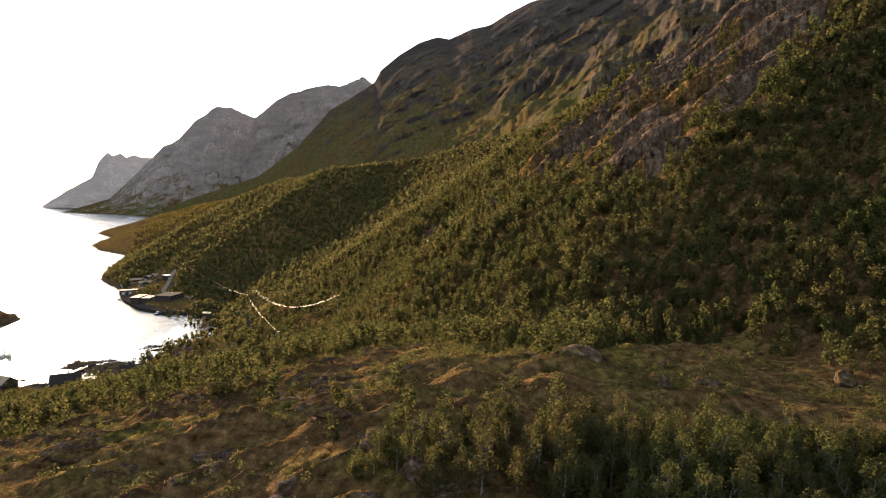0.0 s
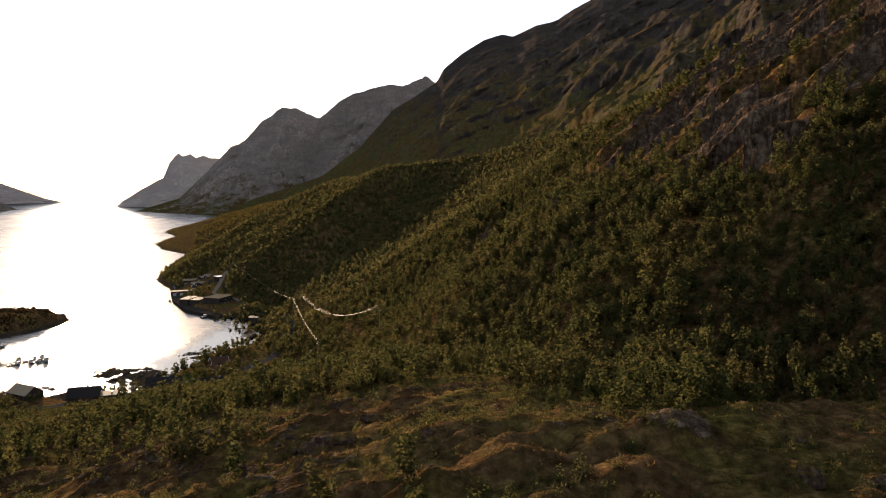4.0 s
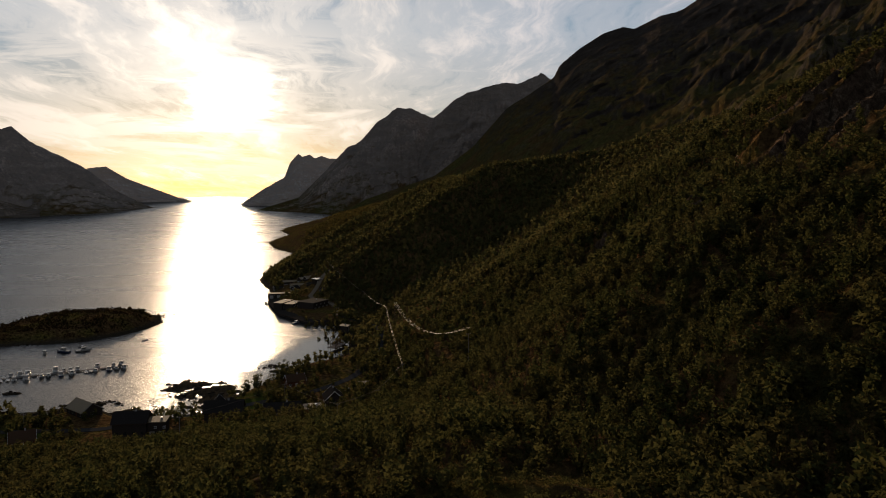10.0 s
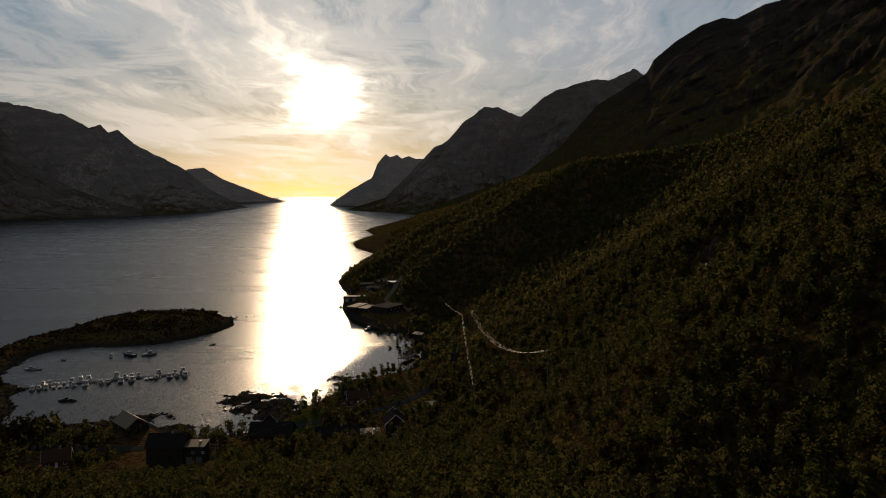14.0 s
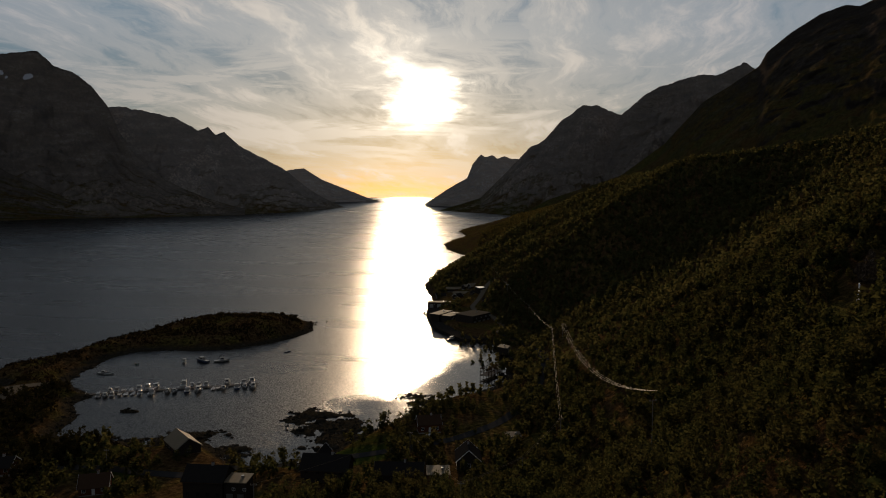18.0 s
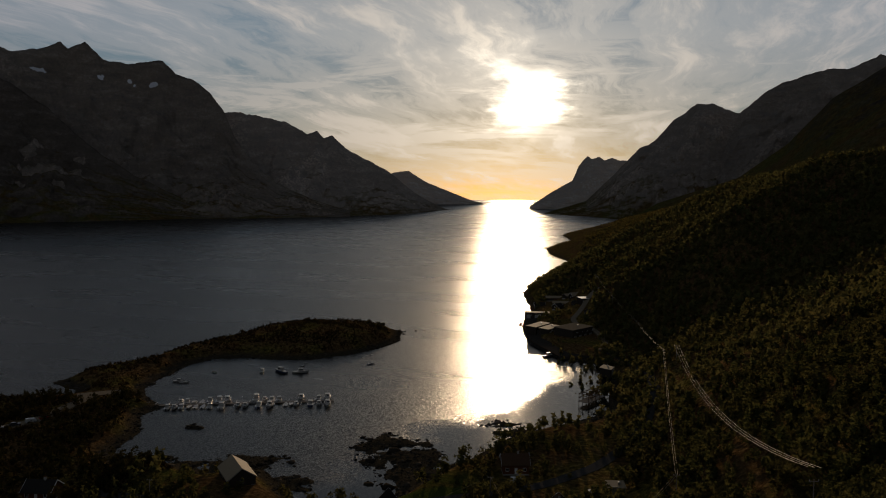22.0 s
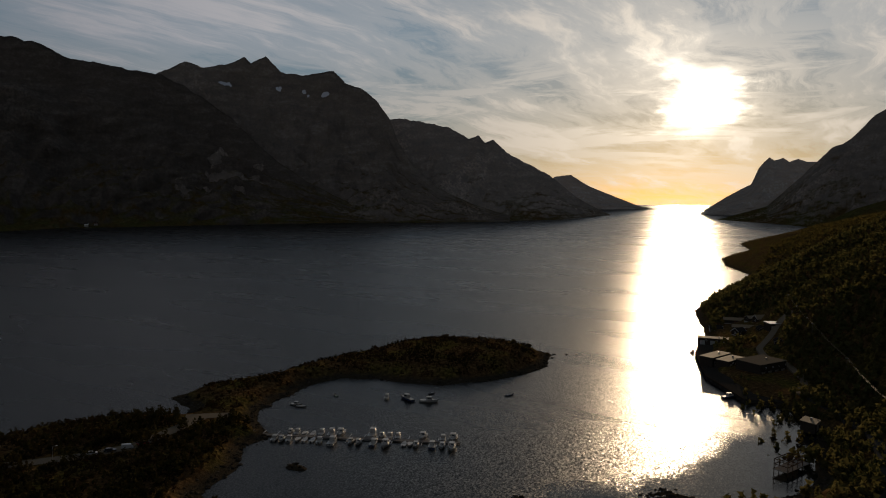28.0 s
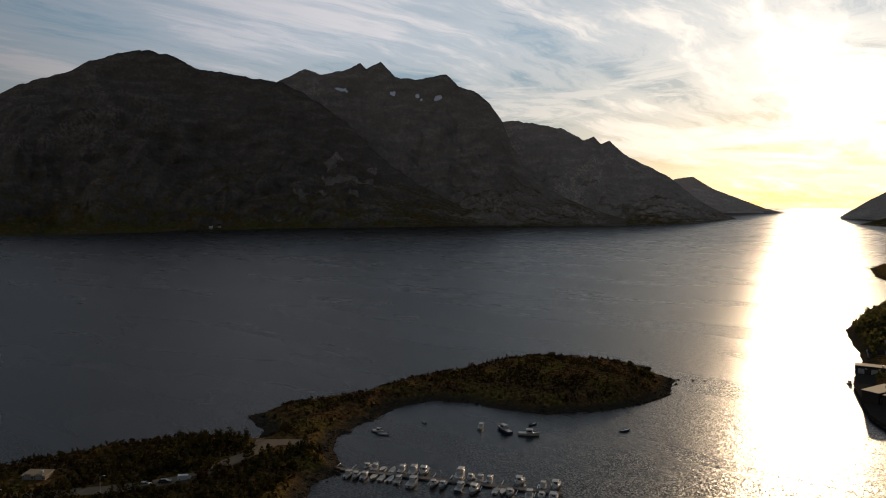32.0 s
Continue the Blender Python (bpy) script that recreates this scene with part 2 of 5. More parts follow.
WATER = material("fjord_water", mat_water)
GROUND = material("heath_ground", mat_ground)
# haze is painted into the rock colour: paler and flatter with distance
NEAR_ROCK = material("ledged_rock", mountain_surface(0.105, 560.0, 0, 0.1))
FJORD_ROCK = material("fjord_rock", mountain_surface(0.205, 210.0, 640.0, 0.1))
HAZY_PEAK_ROCK = material("hazy_peak_rock", mountain_surface(0.36, 170.0, 640.0, 0.3))
HAZY_JAGGED_ROCK = material("hazy_jagged_rock", mountain_surface(0.52, 110.0, 640.0, 0.4))
HAZY_RIDGE_ROCK = material("hazy_ridge_rock", mountain_surface(0.42, 240.0, 0, 0.45))
HAZY_FAR_ROCK = material("hazy_far_rock", mountain_surface(0.80, 60.0, 0, 0.8))
LEAF = material("birch_leaves", leafy((0.027, 0.036, 0.013), (0.056, 0.067, 0.022), (0.074, 0.056, 0.023), (0.136, 0.122, 0.038)))
# lighter birch leaves, painting sun onto the wood farther along the shore
LIT_MID_LEAF = material("lit_slope_birch_leaves", leafy((0.050, 0.056, 0.020), (0.090, 0.094, 0.032), (0.114, 0.084, 0.032), (0.176, 0.150, 0.050)))
FAR_LEAF = material("heath_scrub_leaves", leafy((0.060, 0.052, 0.018), (0.100, 0.086, 0.028), (0.125, 0.080, 0.028)))
# birch leaves painted darker, standing in for vignetting over spit and islet
DARKENED_SCRUB = material("darkened_birch_leaves", leafy((0.016, 0.017, 0.007), (0.038, 0.037, 0.013), (0.046, 0.032, 0.013), (0.06, 0.048, 0.014), 0.28))
BARK = material("birch_bark", bark)

# helpers -----------------------------------------------------------------


def mesh_np(name, verts, faces):
    """A mesh from an array of points and an array of equal faces."""
    verts, faces = np.asarray(verts, np.float32), np.asarray(faces, np.int32)
    me = bpy.data.meshes.new(name)
    k = faces.shape[1]
    me.vertices.add(len(verts))
    me.vertices.foreach_set("co", verts.ravel())
    me.loops.add(faces.size)
    me.loops.foreach_set("vertex_index", faces.ravel())
    me.polygons.add(len(faces))
    me.polygons.foreach_set("loop_start", np.arange(0, faces.size, k, dtype=np.int32))
    me.update(calc_edges=True)
    return me


def smooth(me):
    me.polygons.foreach_set("use_smooth", np.ones(len(me.polygons), bool))
    return me


def hash01(i, j, seed):
    h = np.sin(i * 127.1 + j * 311.7 + seed * 74.7) * 43758.5453
    return h - np.floor(h)


def lattice(x, y, seed=0):
    """Smooth random relief between 0 and 1."""
    i, j = np.floor(x), np.floor(y)
    u, v = x - i, y - j
    u, v = u * u * (3 - 2 * u), v * v * (3 - 2 * v)
    a, b = hash01(i, j, seed), hash01(i + 1, j, seed)
    c, d = hash01(i, j + 1, seed), hash01(i + 1, j + 1, seed)
    return a + (b - a) * u + (c - a) * v + (a - b - c + d) * u * v


def fractal(x, y, octaves=4, seed=0, ridged=False, gain=0.5):
    total, weight, amp = 0.0, 0.0, 1.0
    for o in range(octaves):
        v = lattice(x, y, seed + o * 7)
        if ridged:
            v = 1 - np.abs(2 * v - 1)
        total, weight = total + v * amp, weight + amp
        x, y, amp = x * 2.03 + 17.3, y * 2.03 - 9.1, amp * gain
    return total / weight


def step(a, b, v):
    w = np.clip((v - a) / (b - a), 0, 1)
    return w * w * (3 - 2 * w)


def soft_max(a, b, k):
    h = np.clip(0.5 + 0.5 * (a - b) / k, 0, 1)
    return b + (a - b) * h + k * h * (1 - h)


def soft_min(a, b, k):
    return -soft_max(-a, -b, k)


# the lie of the land -----------------------------------------------------
# the shore of the mainland and the islet, from the open fjord round the harbour to the far spits
SHORE = [(-700, -400), (-420, 0), (-345, 200), (-326, 290), (-318, 325), (-303, 358), (-290, 363), (-282, 369), (-288, 379), (-313, 386), (-311, 408),
         (-303, 442), (-304, 477), (-297, 517), (-292, 550), (-272, 580), (-241, 592), (-212, 595), (-190, 586), (-178, 549),
         (-180, 527), (-192, 502), (-208, 479), (-228, 472), (-248, 471), (-264, 463), (-270, 441), (-263, 411)]
SHORE += [(-256, 393), (-248, 381), (-238, 377), (-228, 368), (-227, 353), (-212, 336), (-203, 311), (-190, 301), (-172, 312), (-157, 305),
          (-145, 318), (-134, 311), (-122, 300), (-108, 290), (-91, 294), (-84, 318), (-74, 345), (-66, 365), (-55, 390), (-40, 403),
          (-31, 417), (-26, 440), (-28, 462), (-30, 500), (-38, 520)]
SHORE += [(-48, 530), (-66, 535), (-89, 577), (-104, 630), (-110, 660), (-118, 718), (-135, 780), (-151, 842), (-157, 943), (-137, 1099),
          (-150, 1221), (-211, 1374), (-245, 1538), (-227, 1798), (-294, 2080), (-279, 2456), (-205, 3300), (1500, 3300), (1500, -400)]


def inland(x, y):
    """Metres from the shore, positive on land."""
    pts = np.array(SHORE, float)
    best = np.full(x.shape, 1e9)
    inside = np.zeros(x.shape, bool)
    for (ax, ay), (bx, by) in zip(pts, np.roll(pts, -1, 0)):
        dx, dy = bx - ax, by - ay
        s = np.clip(((x - ax) * dx + (y - ay) * dy) / (dx * dx + dy * dy), 0, 1)
        best = np.minimum(best, np.hypot(x - ax - s * dx, y - ay - s * dy))
        if dy:
            inside ^= ((ay > y) != (by > y)) & (x < dx * (y - ay) / dy + ax)
    return np.where(inside, best, -best)


def land(x, y):
    """Height of the ground, with the shares of bare rock, wet shore and lawn."""
    x, y = np.asarray(x, float), np.asarray(y, float)
    wob = 7 * (fractal(x / 14, y / 14, 3, 31) - 0.5)
    d = inland(x, y) + wob * step(1500, 100, np.abs(y))
    # terrace and knoll that the walk starts over
    base = np.interp(y, [-300, -100, -30, 0, 50, 100, 138, 173, 210, 250, 290, 330], [60, 63, 67, 69, 62, 53, 43, 34, 22, 13, 7, 4])
    base = base + 0.17 * np.clip(x, -220, 0) * np.clip(base / 60, 0.0, 1)
    base = base * (1 - 0.45 * step(-70, -150, x) * step(190, 240, y))
    base = np.maximum(base, 3.4)
    islet = step(372, 392, y) * step(-150, -170, x)
    base = base * (1 - islet) + (5.0 + 4.6 * step(75, 5, np.hypot(x + 232, y - 545))) * islet
    # the mountainside over the village
    foot = np.interp(y, [-300, 0, 28, 60, 150, 200, 240, 364, 458, 528, 600, 650, 750, 850, 950, 1100, 1250, 1400, 1540, 1800, 2070, 2600],
                     [-10, -12, -20, -35, -40, -32, -18, -12, -20, -17, -50, -76, -105, -135, -140, -125, -135, -195, -230, -210, -275, -260])
    foot = foot - 16 * step(720, 1000, y)
    pitch = np.interp(y, [0, 700, 1100, 2000], [0.74, 0.72, 0.42, 0.26])
    slope = pitch * (x - foot)
    crest = np.interp(y, [-300, 100, 200, 320, 650, 1000, 1500, 2200, 3300], [290, 225, 195, 168, 128, 108, 96, 90, 60]) + 22 * (fractal(x / 120, y / 120, 4, 5) - 0.5)
    slope = soft_min(slope, crest + 0.02 * (x - foot - crest / pitch), 26)
    z = soft_max(base, np.maximum(slope, 0), 9)
    # gullies, ledges and humps
    steepness = step(4, 30, slope - base + 8)
    along = x * 0.55 + y * 0.83
    gully = fractal(along / 46, (x - y) / 170, 4, 11, True)
    z = z + steepness * (9 * (gully - 0.55) + 5 * (fractal(x / 19, y / 19, 4, 3) - 0.5))
    humps = fractal(x / 21, y / 13, 4, 21)
    lumps = fractal(x / 6.5, y / 3.8, 4, 23)
    knoll = step(20, 45, z) * (1 - steepness)
    ledge = fractal((x + 0.35 * y) / 17, (y - 0.25 * x) / 6.0, 4, 27, True)
    west = 0.35 + 0.65 * step(30, -10, x)
    meadow = 1 - 0.75 * step(38, 55, x) * step(-6, -16, y)
    z = z + knoll * meadow * (5.0 * (humps - 0.5) + 3.1 * (lumps - 0.5) + 4.6 * (np.maximum(ledge, 0.42) - 0.55) * west)
    # low rocky ridge between the meadow and the wood
    ridge = step(1, 0, np.hypot((x - 26) / 19, (y + 3 + 0.35 * (x - 26)) / 8))
    z = z + 3.2 * ridge * (0.55 + 0.9 * (fractal(x / 5, y / 3.4, 3, 29, True) - 0.4))
    # rock slabs high on the side
    slab = step(96, 116, z + 26 * (fractal(x / 40, y / 40, 3, 47) - 0.5)) * steepness * step(58, 92, y) * step(300, 215, y)
    strata = (0.80 * y + 0.46 * x) / 19 + 1.5 * fractal(x / 46, y / 46, 3, 42)
    split = 2.6 * strata + 1.2 * fractal(x / 15, y / 15, 2, 44)
    block = fractal((x - y) / 9, (x + y) / 16, 3, 48)
    z = z + slab * (10.5 * (0.5 - (strata % 1.0) ** 1.6) + 3.0 * (0.5 - split % 1.0) + 8.0 * (fractal(x / 34, y / 34, 4, 45, True) - 0.5) + 2.4 * np.round(3 * block) / 3)
    z = z + 0.9 * (fractal(x / 4.5, y / 4.5, 3, 51) - 0.5) * step(3, 10, z)
    rise = np.where(d > 0, 0.16 * d + 0.45 * np.maximum(d - 5, 0), 0.22 * d)
    out = soft_min(z, rise, 1.5)
    # weed-grown skerries that the ebb lays bare
    for cx, cy, rx, ry, lean in ((-96, 341, 22, 44, -0.55), (-60, 384, 13, 30, -0.75), (-152, 317, 30, 11, -0.35), (-193, 347, 7, 4, 0.2), (-205, 302, 13, 11, 0.0), (-186, 307, 18, 9, -0.4), (-122, 306, 12, 9, 0.3)):
        u, v = (x - cx) * math.cos(lean) - (y - cy) * math.sin(lean), (x - cx) * math.sin(lean) + (y - cy) * math.cos(lean)
        near = np.clip(1.15 - np.hypot(u / rx, v / ry), 0, 1)
        out = np.maximum(out, np.where(near > 0, -1.12 + 2.15 * np.minimum(near * 1.8, 1) * fractal(x / 6.5, y / 4.5, 4, 87) + 0.35 * near, -9))
    rock = np.clip(slab * step(0.33, 0.46, fractal((x + 0.4 * y) / 22, (y - 0.4 * x) / 12, 4, 46)) + knoll * meadow * np.maximum(step(0.52, 0.68, lumps * 0.55 + humps * 0.45) * 0.42, 0.5 * step(0.66, 0.80, ledge) * west) + 0.4 * ridge, 0, 1)
    rock = np.maximum(rock, step(190, 270, z) * 0.75)
    shore = step(2.4, 1.0, out)
    lawn = step(14, 6, z) * step(2.6, 3.4, out) * step(190, 215, y) * step(330, 310, y) * step(-180, -150, x) * step(0.52, 0.60, fractal(x / 24, y / 24, 3, 61))
    return out, rock, shore, lawn


def height(x, y):
    return float(land(np.array([x]), np.array([y]))[0][0])


def axis(*runs):
    """Grid lines: runs of (start, end, spacing)."""
    return np.unique(np.round(np.concatenate([np.arange(a, b + 1e-6, s) for a, b, s in runs]), 3))


def build_ground():
    xs = axis((-700, -350, 14), (-350, -110, 2.8), (-110, 92, 1.2), (92, 250, 1.6), (250, 420, 5), (420, 1200, 30))
    ys = axis((-300, -110, 8), (-110, -60, 2.2), (-60, 55, 1.2), (55, 130, 1.6), (130, 300, 1.8), (300, 420, 2.1), (420, 900, 4.5), (900, 3300, 16))
    gx, gy = np.meshgrid(xs, ys)
    z, rock, shore, lawn = land(gx, gy)
    nx, ny = len(xs), len(ys)
    idx = np.arange(nx * ny).reshape(ny, nx)
    faces = np.stack([idx[:-1, :-1], idx[:-1, 1:], idx[1:, 1:], idx[1:, :-1]], -1).reshape(-1, 4)
    zz = z.ravel()
    faces = faces[(zz[faces].max(1) > -2.5)]
    used = np.unique(faces)
    back = np.zeros(nx * ny, np.int64)
    back[used] = np.arange(len(used))
    me = smooth(mesh_np("ground", np.stack([gx.ravel(), gy.ravel(), zz], 1)[used], back[faces]))
    for name, values in (("rock", rock), ("shore", shore), ("lawn", lawn)):
        me.attributes.new(name, "FLOAT", "POINT").data.foreach_set("value", values.ravel()[used].astype(np.float32))
    me.materials.append(GROUND)
    tagged(new("ground", me), "heath, rock and birch ground of a steep fjord side", "ground", kind="structure")


# beyond 2.5 km the country is drawn in, so that the open sea lies 4.8 km off
HEAD = (0.0, 30.0, 100.0)


def drawn_in(r):
    far = np.maximum(r - 2500, 0)
    return np.minimum(r, 2500) + 2300 * (1 - 1 / (1 + far / 2300))


def from_map(bearing, r, z):
    """Place of a point given by bearing (degrees), distance and height from the head of the fjord."""
    k = drawn_in(r) / r
    a = np.radians(bearing)
    return np.stack([HEAD[0] + np.sin(a) * r * k, HEAD[1] + np.cos(a) * r * k, HEAD[2] + (z - HEAD[2]) * k], -1)


def build_water():
    rings = np.concatenate([[1, 60, 120, 200, 300, 420, 560, 750, 1000, 1400, 1900, 2500], 2500 * 1.22 ** np.arange(1, 17)])
    turns = np.radians(np.arange(0, 360, 3))
    r, a = np.meshgrid(rings, turns, indexing="ij")
    v = from_map(np.degrees(a), r, np.zeros_like(r)).reshape(-1, 3)
    n = len(turns)
    i = np.arange(len(rings) - 1)[:, None] * n
    j = np.arange(n)[None]
    k = (j + 1) % n
    f = np.stack([i + j, i + k, i + n + k, i + n + j], -1).reshape(-1, 4)
    me = smooth(mesh_np("water", v, f[:, ::-1]))
    me.materials.append(WATER)
    tagged(new("water", me), "rippled grey fjord water with a broad sun glitter", "water", kind="structure")


def build_mountain(name, label, mat, crest, foot_r, foot_z, craggy, seed, columns=260, rows=54, bulge=1.35, slant=260, ledges=0.0, snows=()):
    """A mountainside from its crest (bearing, km, height), falling to a foot at the distances foot_r (km) along it."""
    c = np.array(crest)
    u = np.linspace(c[0, 0], c[-1, 0], columns)
    top_r, top_z = np.interp(u, c[:, 0], c[:, 1]) * 1000, np.interp(u, c[:, 0], c[:, 2])
    low_r = np.interp(u, [b for b, r in foot_r], [r for b, r in foot_r]) * 1000
    low_z = np.interp(u, np.linspace(c[0, 0], c[-1, 0], len(foot_z)), foot_z)
    v = np.concatenate([[-0.5, -0.25, -0.1], np.linspace(0, 1, rows) ** 0.9])
    uu, vv = np.meshgrid(u, v)
    down = np.clip(vv, 0, 1)
    r = top_r + (low_r - top_r) * vv
    z = low_z + (top_z - low_z) * (1 - down) ** bulge
    z = np.where(vv < 0, top_z * (1 + 1.1 * vv), z)
    wide = uu * np.pi / 180 * top_r.mean()
    mid = np.sin(np.pi * np.clip(down, 0, 1)) ** 0.7
    rel = np.clip((top_z - low_z) / 600, 0.05, 1.2)
    lean = wide + slant * down + 240 * (fractal(wide / 500, down * 3, 3, seed + 9) - 0.5)
    rib = 0.72 * fractal(lean / 620, down * 1.1, 6, seed, True, 0.50) + 0.28 * fractal(wide / 260, down * 9, 5, seed + 21, True, 0.6)
    small = fractal(lean / 90, r / 90, 5, seed + 3, False, 0.6)
    r = r - mid * rel * craggy * 640 * (rib - 0.56)
    z = z + mid * rel * craggy * (60 * (small - 0.5) + 400 * (rib - 0.56))
    edge = (fractal(wide / 45, wide * 0 + seed, 4, seed + 5) - 0.5)
    z = z + 26 * craggy * edge * rel * np.exp(-(down / 0.06) ** 2)
    bed = (z - 0.42 * wide + 150 * (fractal(wide / 420, z / 300, 4, seed + 31) - 0.5)) / 92
    fine_bed = 2.7 * bed + 1.2 * fractal(wide / 130, z / 120, 3, seed + 33)
    stepped = (0.5 - (bed % 1.0) ** 1.7) + 0.40 * (0.5 - fine_bed % 1.0)
    z = z + ledges * np.minimum(mid * 1.6, 1) * rel * 52 * stepped
    r = r + ledges * np.minimum(mid * 1.6, 1) * rel * 95 * stepped
    bare = step(0.62, 0.80, rib) * mid * step(0.45, 0.62, small) + ledges * step(0.22, 0.48, stepped) * step(0.42, 0.6, small)
    snow = np.zeros_like(z)
    for sb, sz, wb, wz, lean_s in snows:
        snow = np.maximum(snow, np.clip(1.5 - np.hypot((uu - sb) / wb, (z - sz + lean_s * (uu - sb)) / wz), 0, 1) * (down < 0.6))
    z = np.maximum(z, np.minimum(low_z, 0) - 4)
    p = from_map(uu, r, z).reshape(-1, 3)
    n = columns
    i = np.arange(len(v) - 1)[:, None] * n
    j = np.arange(n - 1)[None]
    f = np.stack([i + j, i + j + 1, i + n + j + 1, i + n + j], -1).reshape(-1, 4)
    me = smooth(mesh_np(name, p, f[:, ::-1]))
    for key, values in (("bare", np.clip(bare, 0, 1)), ("snow", snow)):
        me.attributes.new(key, "FLOAT", "POINT").data.foreach_set("value", values.ravel().astype(np.float32))
    me.materials.append(mat)
    return tagged(new(name, me), label, "mountain", kind="structure")


build_water()
build_ground()
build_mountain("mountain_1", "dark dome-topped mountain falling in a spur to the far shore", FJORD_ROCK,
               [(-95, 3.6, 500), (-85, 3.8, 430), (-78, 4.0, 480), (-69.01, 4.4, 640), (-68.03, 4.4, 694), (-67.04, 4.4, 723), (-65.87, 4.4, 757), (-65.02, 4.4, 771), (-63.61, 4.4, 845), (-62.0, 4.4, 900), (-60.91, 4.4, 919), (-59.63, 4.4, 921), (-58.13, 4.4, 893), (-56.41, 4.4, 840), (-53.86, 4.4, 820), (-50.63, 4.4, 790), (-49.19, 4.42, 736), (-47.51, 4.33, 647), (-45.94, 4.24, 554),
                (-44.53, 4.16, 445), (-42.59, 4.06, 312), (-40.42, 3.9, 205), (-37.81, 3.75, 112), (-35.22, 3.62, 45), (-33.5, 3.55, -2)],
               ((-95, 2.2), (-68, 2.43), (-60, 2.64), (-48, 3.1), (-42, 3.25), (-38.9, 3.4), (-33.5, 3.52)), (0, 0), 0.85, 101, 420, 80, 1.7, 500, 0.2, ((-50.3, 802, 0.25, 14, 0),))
build_mountain("mountain_2", "dark peaked mountain with old snow under its crest", HAZY_PEAK_ROCK,
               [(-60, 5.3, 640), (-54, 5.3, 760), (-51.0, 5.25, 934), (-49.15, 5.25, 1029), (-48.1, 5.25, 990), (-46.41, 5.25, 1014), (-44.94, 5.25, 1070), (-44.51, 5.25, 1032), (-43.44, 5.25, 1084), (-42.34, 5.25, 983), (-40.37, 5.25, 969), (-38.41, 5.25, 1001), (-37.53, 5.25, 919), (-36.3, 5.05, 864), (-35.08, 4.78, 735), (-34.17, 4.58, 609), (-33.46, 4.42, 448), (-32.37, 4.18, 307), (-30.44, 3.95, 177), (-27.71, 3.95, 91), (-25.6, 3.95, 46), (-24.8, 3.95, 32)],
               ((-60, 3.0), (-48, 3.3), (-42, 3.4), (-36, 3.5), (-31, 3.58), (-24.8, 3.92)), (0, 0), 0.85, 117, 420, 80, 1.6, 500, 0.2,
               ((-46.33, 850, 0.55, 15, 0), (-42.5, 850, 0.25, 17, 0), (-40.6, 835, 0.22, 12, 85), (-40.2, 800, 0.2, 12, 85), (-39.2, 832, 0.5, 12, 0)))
build_mountain("mountain_3", "jagged dark mountain farther down the fjord", HAZY_JAGGED_ROCK,
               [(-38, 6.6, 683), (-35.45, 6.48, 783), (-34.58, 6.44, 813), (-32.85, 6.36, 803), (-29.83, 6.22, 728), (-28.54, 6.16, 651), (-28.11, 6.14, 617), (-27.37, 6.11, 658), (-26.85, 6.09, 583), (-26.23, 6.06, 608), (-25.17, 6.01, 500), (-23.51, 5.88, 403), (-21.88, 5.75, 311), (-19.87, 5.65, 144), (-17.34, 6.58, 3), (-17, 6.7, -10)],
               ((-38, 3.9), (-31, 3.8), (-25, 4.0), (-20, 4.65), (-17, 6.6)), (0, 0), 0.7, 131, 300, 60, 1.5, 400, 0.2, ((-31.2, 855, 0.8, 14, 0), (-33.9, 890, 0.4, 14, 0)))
build_mountain("mountain_8", "hill at the mouth of the fjord, pale with painted haze", HAZY_FAR_ROCK,
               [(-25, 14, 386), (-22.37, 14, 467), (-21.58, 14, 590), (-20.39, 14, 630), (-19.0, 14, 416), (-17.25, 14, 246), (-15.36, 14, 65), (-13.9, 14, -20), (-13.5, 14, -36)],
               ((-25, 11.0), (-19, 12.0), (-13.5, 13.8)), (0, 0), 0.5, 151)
build_mountain("mountain_4", "grey crown-topped mountain at the mouth of the fjord", HAZY_FAR_ROCK,
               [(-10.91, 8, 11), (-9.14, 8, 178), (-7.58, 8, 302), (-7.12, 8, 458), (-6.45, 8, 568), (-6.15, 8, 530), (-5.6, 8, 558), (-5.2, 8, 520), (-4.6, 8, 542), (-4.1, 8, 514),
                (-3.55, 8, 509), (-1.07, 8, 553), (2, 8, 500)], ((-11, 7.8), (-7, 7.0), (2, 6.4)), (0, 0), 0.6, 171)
build_mountain("mountain_5", "grey peaked mountain rising from the fjord", HAZY_RIDGE_ROCK,
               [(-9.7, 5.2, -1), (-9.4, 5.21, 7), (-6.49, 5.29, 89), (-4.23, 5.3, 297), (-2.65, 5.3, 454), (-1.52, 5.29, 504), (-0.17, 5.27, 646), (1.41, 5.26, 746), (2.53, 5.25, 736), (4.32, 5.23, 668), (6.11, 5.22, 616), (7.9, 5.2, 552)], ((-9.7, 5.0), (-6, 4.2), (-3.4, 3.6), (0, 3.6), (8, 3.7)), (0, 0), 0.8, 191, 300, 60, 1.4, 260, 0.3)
build_mountain("mountain_6", "dark ridge with a stepped crest", HAZY_RIDGE_ROCK,
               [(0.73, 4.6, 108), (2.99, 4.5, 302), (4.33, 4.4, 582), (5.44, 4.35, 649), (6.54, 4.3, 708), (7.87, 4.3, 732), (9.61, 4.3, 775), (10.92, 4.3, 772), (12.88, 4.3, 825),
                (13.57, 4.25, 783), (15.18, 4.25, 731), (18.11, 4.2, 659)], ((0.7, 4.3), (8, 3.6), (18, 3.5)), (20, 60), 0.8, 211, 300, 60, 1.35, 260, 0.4)
